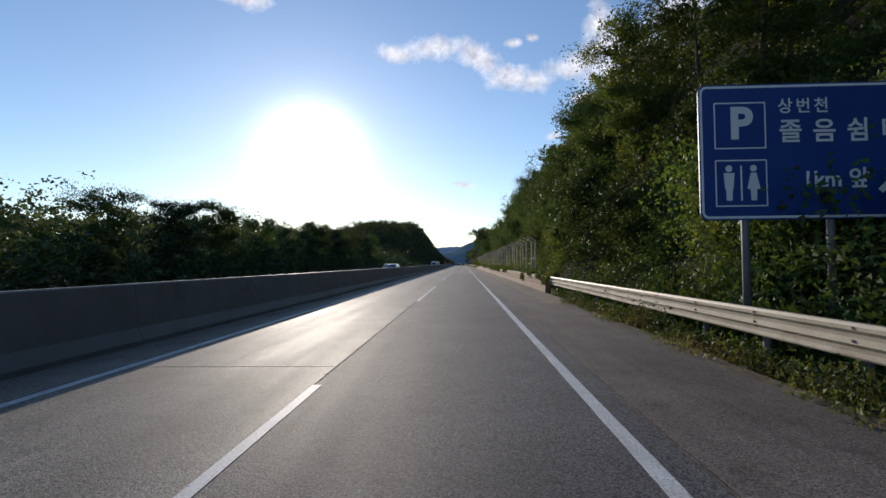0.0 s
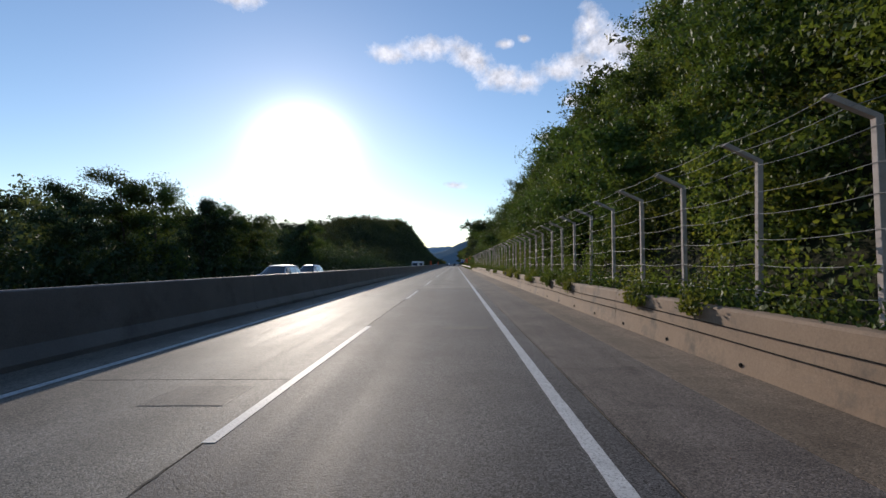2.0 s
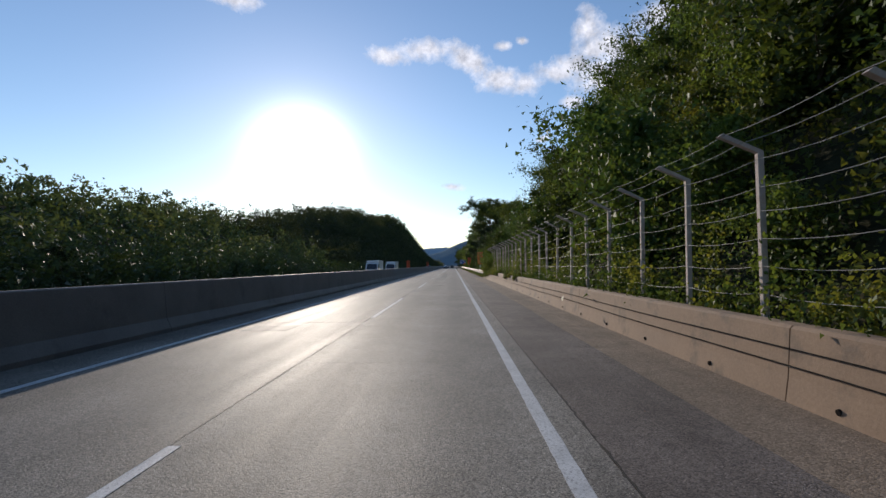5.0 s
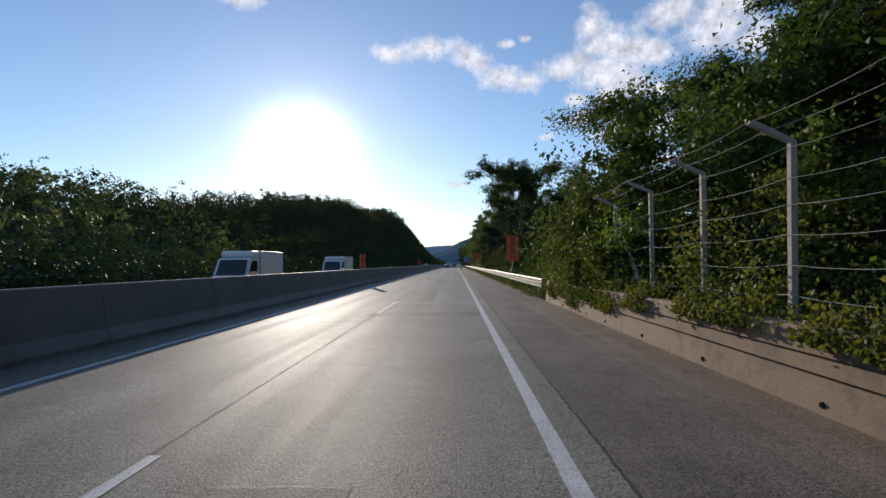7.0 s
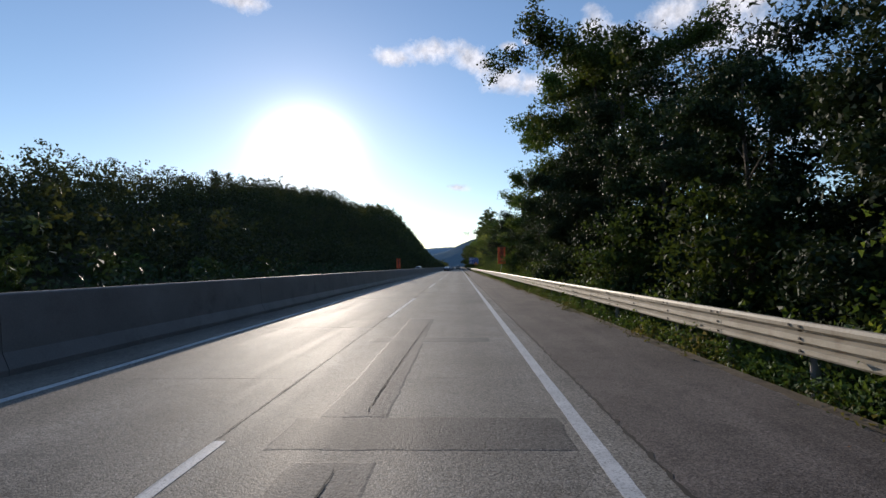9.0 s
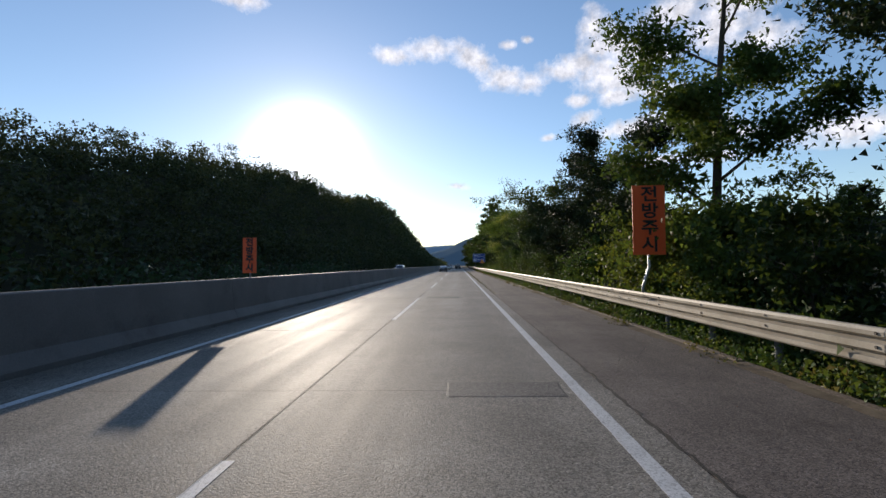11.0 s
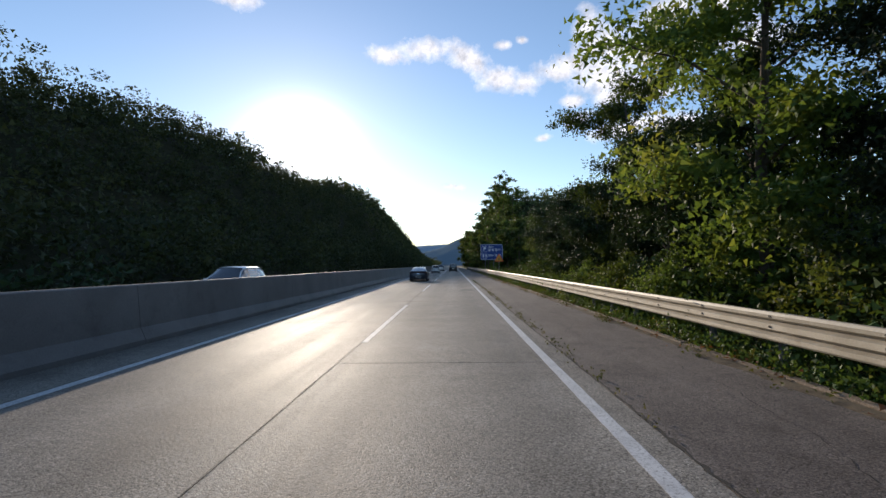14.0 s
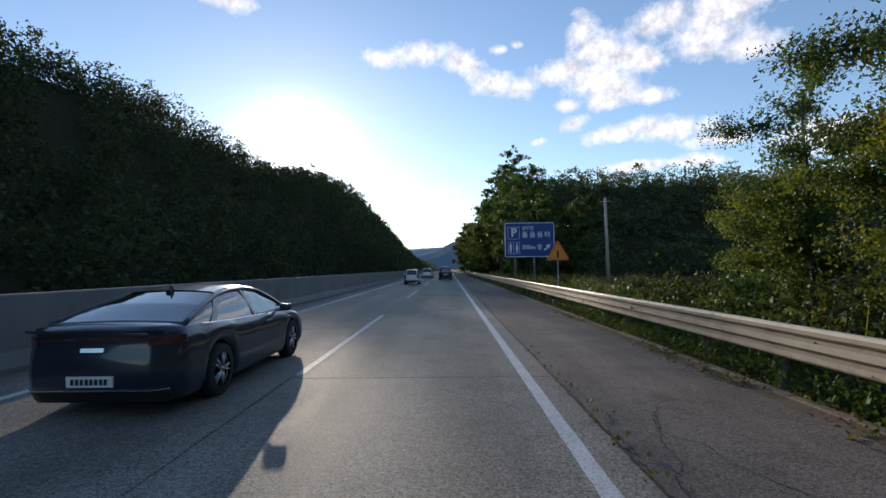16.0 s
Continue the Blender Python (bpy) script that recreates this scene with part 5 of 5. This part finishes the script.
    for k in range(8):
        bm = bmesh.new()
        box(bm, (0.030, 0.004, 0.062), (-0.185 + 0.053 * k, yb - 0.019 + tail(zp, yb), zp))
        part("plate_bar", bm, M["black"], plate)
    # head lights and grille
    yf = L / 2
    for s in (-1, 1):
        bm = bmesh.new()
        box(bm, (0.40, 0.10, 0.10), (s * w * 0.68, yf - 0.14, zb(yf - 0.1) - 0.10), 0.03, Matrix.Rotation(-s * 0.35, 4, "Z"))
        part("headlight", bm, M["chrome"], c)
    bm = bmesh.new()
    box(bm, (W * 0.55, 0.05, 0.22), (0, yf - 0.005, 0.48), 0.02)
    part("grille", bm, M["black"], c)
    c.matrix_basis = Matrix.Translation(at) @ Matrix.Rotation(radians(heading), 4, "Z")
    return c


SEDAN_BELT = [(-2.51, 0.98), (-2.40, 1.03), (-1.9, 1.02), (-0.9, 0.97), (0.9, 0.93), (1.35, 0.92), (2.0, 0.83), (2.35, 0.72), (2.51, 0.60)]
SEDAN_ROOF = [(-2.10, 1.03), (-1.5, 1.225), (-0.95, 1.36), (-0.45, 1.412), (0.05, 1.418), (0.5, 1.37), (1.0, 1.18), (1.42, 0.93)]
car("sedan", "dark navy fastback sedan with chrome window trim, glossy, dusty", "car", (-1.52, 350.20, 0), 0, M["car_navy"], 5.02, 1.875, SEDAN_BELT, SEDAN_ROOF, (-1.34, 1.555), 0.345, [(-0.05, -0.15, 0.09), (-1.45, -1.05, 0.16)])
MPV_BELT = [(-1.80, 0.95), (-1.72, 1.0), (0.9, 0.97), (1.2, 0.95), (1.65, 0.80), (1.80, 0.62)]
MPV_ROOF = [(-1.78, 1.0), (-1.58, 1.50), (-1.3, 1.56), (0.0, 1.57), (0.35, 1.50), (1.25, 0.95)]
car("hatchback", "small silver upright hatchback with dark rear window", "car", (-1.42, 394.0, 0), 0, M["car_silver"], 3.6, 1.62, MPV_BELT, MPV_ROOF, (-1.15, 1.15), 0.29, [(0.0, -0.05, 0.08), (-1.25, -1.2, 0.14)], rear="van")
VAN_BELT = [(-2.35, 1.10), (-2.28, 1.14), (1.2, 1.08), (1.5, 1.05), (2.2, 0.95), (2.35, 0.72)]
VAN_ROOF = [(-2.33, 1.12), (-2.20, 1.82), (-1.9, 1.88), (0.4, 1.88), (0.7, 1.80), (1.45, 1.06)]
car("minivan", "black boxy minivan with a tall tinted tailgate window", "car", (2.0, 412.0, 0), 0, M["car_black"], 4.7, 1.90, VAN_BELT, VAN_ROOF, (-1.4, 1.4), 0.34, [(0.1, 0.05, 0.08), (-1.3, -1.25, 0.12)], rear="van")
SUV_BELT = [(-2.30, 1.02), (-2.22, 1.06), (1.1, 1.02), (1.3, 1.0), (2.1, 0.92), (2.30, 0.70)]
SUV_ROOF = [(-2.25, 1.05), (-1.95, 1.55), (-1.6, 1.66), (0.0, 1.68), (0.35, 1.62), (1.30, 1.0)]
suv = car("suv", "white sport utility vehicle with dark windows", "car", (-1.15, 424.0, 0), 0, M["car_silver"], 4.6, 1.87, SUV_BELT, SUV_ROOF, (-1.35, 1.35), 0.36, [(0.0, -0.05, 0.09), (-1.15, -1.1, 0.13)], rear="van")
tagged(suv, "pale grey sport utility vehicle seen far ahead")
car("sedan", "dark sedan far ahead in the slow lane", "car", (1.6, 450.0, 0), 0, M["car_black"], 4.8, 1.85, SEDAN_BELT[1:-1], SEDAN_ROOF, (-1.34, 1.45), 0.33, [(-0.05, -0.15, 0.09), (-1.45, -1.05, 0.16)])
for y, x in ((72.5, -8.6), (90.0, -12.0), (322.6, -8.6)):
    car("suv", "white sport utility vehicle on the far carriageway", "car", (x, y, -0.01), 180, M["car_white"], 4.6, 1.87, SUV_BELT, SUV_ROOF, (-1.35, 1.35), 0.36, [(0.0, -0.05, 0.09), (-1.15, -1.1, 0.13)], rear="van", group="white cars on the far carriageway")


def box_truck(at, printed):
    """A light truck with a cab and a tall box body, nose towards -y."""
    c = thing("box_truck", "small white box truck with " + ("printed green and yellow panels" if printed else "a plain pale box body"), "truck", "trucks on the far carriageway", at=at)
    bm = bmesh.new()
    cab = [(-2.55, 0.45), (-2.6, 0.95), (-2.42, 1.15), (-1.95, 2.02), (-1.75, 2.10), (-0.95, 2.12), (-0.95, 0.45)]
    for x in (-0.86, 0.86):
        bm.faces.new([bm.verts.new((x, y, z)) for y, z in cab])
    a, b = [list(f.verts) for f in bm.faces]
    for i in range(len(cab)):
        j = (i + 1) % len(cab)
        bm.faces.new((a[i], a[j], b[j], b[i]))
    bmesh.ops.bevel(bm, geom=bm.edges[:], offset=0.05, segments=2, affect="EDGES")
    part("cab", bm, M["car_white"], c)
    for s in (-1, 1):
        bm = bmesh.new()
        bm.faces.new([bm.verts.new((s * 0.868, y, z)) for y, z in ((-2.25, 1.20), (-1.86, 1.92), (-1.2, 1.95), (-1.2, 1.22))])
        thicken(bm, (s * 0.006, 0, 0))
        part("side_window", bm, M["car_glass"], c)
    bm = bmesh.new()
    bm.faces.new([bm.verts.new(p) for p in ((-0.74, -2.415, 1.22), (0.74, -2.415, 1.22), (0.70, -2.005, 1.98), (-0.70, -2.005, 1.98))])
    thicken(bm, (0, -0.012, 0.006))
    part("windscreen", bm, M["car_glass"], c)
    bm = bmesh.new()
    box(bm, (1.80, 3.2, 1.70), (0, 0.85, 1.62), 0.03)
    part("box_body", bm, M["van_panel"], c)
    bm = bmesh.new()
    box(bm, (1.70, 0.9, 0.34), (0, -1.25, 2.28), 0.12)
    part("wind_deflector", bm, M["car_white"], c)
    bm = bmesh.new()
    box(bm, (0.9, 5.0, 0.2), (0, 0, 0.62))
    part("chassis", bm, M["black"], c)
    if printed:
        for y, z, ly, lz, mat in ((0.5, 2.42, 1.1, 0.16, M["green_print"]), (1.9, 1.45, 0.7, 0.45, M["yellow_print"]), (-0.3, 1.9, 0.35, 0.25, M["green_print"]), (1.0, 1.15, 1.8, 0.2, M["yellow_print"])):
            bm = bmesh.new()
            box(bm, (0.006, ly, lz), (0.903, y, z))
            part("print", bm, mat, c)
    for s in (-1, 1):
        for y in (-1.7, 1.2):
            wheel(c, s * 0.72, y, 0.33, 0.2, s)
    return c


box_truck((-8.6, 195.6, -0.01), True)
box_truck((-8.6, 176.0, -0.01), False)

# ---------------------------------------------------------------- pavement pieces, repairs and cracks


def slab_meshes(x0, x1, n=4):
    out = []
    for k in range(n):
        bm = bmesh.new()
        box(bm, (x1 - x0, 5.993, 0.03), (0, 0, -0.015), 0.003)
        me = bpy.data.meshes.new("slab")
        bm.to_mesh(me)
        bm.free()
        me.materials.append(M["concrete_road"])
        out.append(me)
    return out


left_slab, right_slab = slab_meshes(-3.60, 0.0, 1)[0], slab_meshes(0.006, 4.0, 1)[0]
for k in range(157):
    y = Y0 + 3 + 6 * k - 0.2
    if y > Y1 - 3:
        break
    for me, x, on in ((left_slab, -1.80, True), (right_slab, 2.003, y - 3 > ASPHALT_END - 0.01)):
        if on:
            ob = link("slab", me, None, road)
            ob.location = (x, y, 0.0015 * math.sin(k * 2.7 + x))
first = math.ceil((ASPHALT_END + 3 - (Y0 + 3 - 0.2)) / 6) * 6 + Y0 - 0.2
slab("slab", 0.006, 4.0, ASPHALT_END + 0.01, first, 0.0, 0.03, M["concrete_road"], road)

# repairs: x0, x1, y0, y1
REPAIRS = [(0.65, 2.02, 81.4, 82.55), (0.8, 2.7, 95.4, 95.9), (0.1, 3.9, 74.25, 75.8), (0.8, 1.78, 146.4, 147.8), (0.84, 1.92, 152.9, 153.4), (-0.2, 3.45, 165.25, 166.35), (1.35, 3.28, 183.6, 184.55), (0.4, 3.0, 203.2, 203.75),
           (0.85, 1.65, 171.5, 186.4), (0.95, 1.62, 187.0, 196.7), (0.6, 3.4, 197.0, 197.9), (0.85, 1.55, 197.95, 207.7), (0.45, 2.06, 259.25, 260.3), (2.57, 3.15, 330.2, 331.9), (0.85, 3.4, 344.7, 345.15), (0.8, 3.0, 302.15, 302.5),
           (-1.4, -0.4, 48.5, 49.4), (2.05, 3.2, 55.0, 55.5), (-2.9, -1.7, 120.0, 121.1), (0.6, 3.0, 372.0, 372.9), (1.9, 3.4, 241.5, 242.2)]
for number, (x0, x1, a, b) in enumerate(REPAIRS):
    top = 0.0030 + 0.00012 * number
    bm = bmesh.new()
    nx, ny = max(int((x1 - x0) / 0.2), 2), max(int((b - a) / 0.2), 2)
    rr = random.Random(int(a * 10))
    edge = [(x0 + (x1 - x0) * i / nx, a) for i in range(nx)] + [(x1, a + (b - a) * i / ny) for i in range(ny)] + [(x1 - (x1 - x0) * i / nx, b) for i in range(nx)] + [(x0, b - (b - a) * i / ny) for i in range(ny)]
    upper = [bm.verts.new((x + rr.uniform(-0.02, 0.02), y + rr.uniform(-0.012, 0.012), top)) for x, y in edge]
    lower = [bm.verts.new((v.co.x + 0.03 * (1 if v.co.x > (x0 + x1) / 2 else -1), v.co.y + 0.03 * (1 if v.co.y > (a + b) / 2 else -1), 0.0)) for v in upper]
    bm.faces.new(upper)
    for i in range(len(edge)):
        j = (i + 1) % len(edge)
        bm.faces.new((lower[i], lower[j], upper[j], upper[i]))
    part("repair", bm, M["patch"], road)


# dirt washed against the grass edge of the shoulder
for y0, y1 in ((-4.0, 19.3), (171.2, 360.0)):
    bm, last, y = bmesh.new(), None, y0
    while y < y1:
        edge = 6.30 if y0 < 100 else 6.56
        wide = 0.10 + 0.16 * max(0.0, float(ripple(y, 2.0, 0.55))) + rr.uniform(0, 0.05)
        now = [bm.verts.new((edge - wide, y, 0.0035)), bm.verts.new((edge + 0.045, y, 0.022))]
        if last:
            bm.faces.new((last[0], last[1], now[1], now[0]))
        last = now
        y += 0.14
    thicken(bm, (0, 0, -0.003))
    part("dirt_edge", bm, M["dirt"], shoulder, "tan dirt and grit along the grass edge")


def crack(points, width, seed, parent=road, jitter=0.035, step=0.10, lift=0.004):
    """A ragged dark fissure along the points."""
    rr = random.Random(seed)
    bm = bmesh.new()
    prev = None
    for (xa, ya), (xb, yb) in zip(points, points[1:]):
        n = max(int(math.hypot(xb - xa, yb - ya) / step), 1)
        for i in range(n):
            f = i / n
            x, y = xa + (xb - xa) * f + rr.uniform(-jitter, jitter), ya + (yb - ya) * f + rr.uniform(-0.05, 0.05)
            h = width * rr.uniform(0.25, 1.2) / 2
            d = Vector((yb - ya, xa - xb, 0)).normalized()
            now = (bm.verts.new(Vector((x, y, lift)) + d * h), bm.verts.new(Vector((x, y, lift)) - d * h))
            if prev:
                bm.faces.new((prev[0], prev[1], now[1], now[0]))
            prev = now
    return part("crack", bm, M["crack"], parent)


crack([(4.005, -20), (4.005, 74)], 0.022, 1, road, 0.007)
crack([(4.006, 74), (4.006, 170)], 0.03, 2, road, 0.012)
crack([(4.006, 170), (4.02, 230), (4.01, 420)], 0.05, 3, road, 0.022)
crack([(4.02, 420), (4.02, 700)], 0.04, 9, road, 0.02, 0.5)
crack([(0.003, 90), (0.003, 420)], 0.009, 4, road, 0.005, 0.4, lift=0.0125)
crack([(1.15, 171.6), (1.28, 186.3), (1.33, 196.6)], 0.02, 5, road, 0.012, lift=0.0125)
crack([(1.30, 198.2), (1.36, 202), (1.50, 207.5)], 0.02, 15, road, 0.012, lift=0.0125)
crack([(0.01, -20), (0.01, 75)], 0.028, 6, road, 0.012)
rr = random.Random(5)
for k in range(44):
    y = rr.choice([rr.uniform(174, 192), rr.uniform(240, 350), rr.uniform(240, 350)])
    x = rr.uniform(4.1, 5.2)
    pts = [(x, y)]
    for i in range(rr.randint(3, 7)):
        pts.append((min(max(pts[-1][0] + rr.uniform(-0.35, 0.4), 4.1), 6.1), pts[-1][1] + rr.uniform(0.3, 1.0)))
    crack(pts, 0.013, 100 + k, shoulder, 0.03)
carpet("crack_grass", 2600, (3.99, 4.12), (262, 352), (0.12, 0.16), 0.045, M["weed"], "small tufts of grass in the pavement crack", 71, lift=0.2, category="grass")
carpet("gravel_litter", 900, (4.3, 6.3), (-10, 420), (0.125, 0.128), 0.03, M["dead_leaf"], "scattered dry leaves and grit on the shoulder", 72, lift=6.0, category="litter", clump=1)
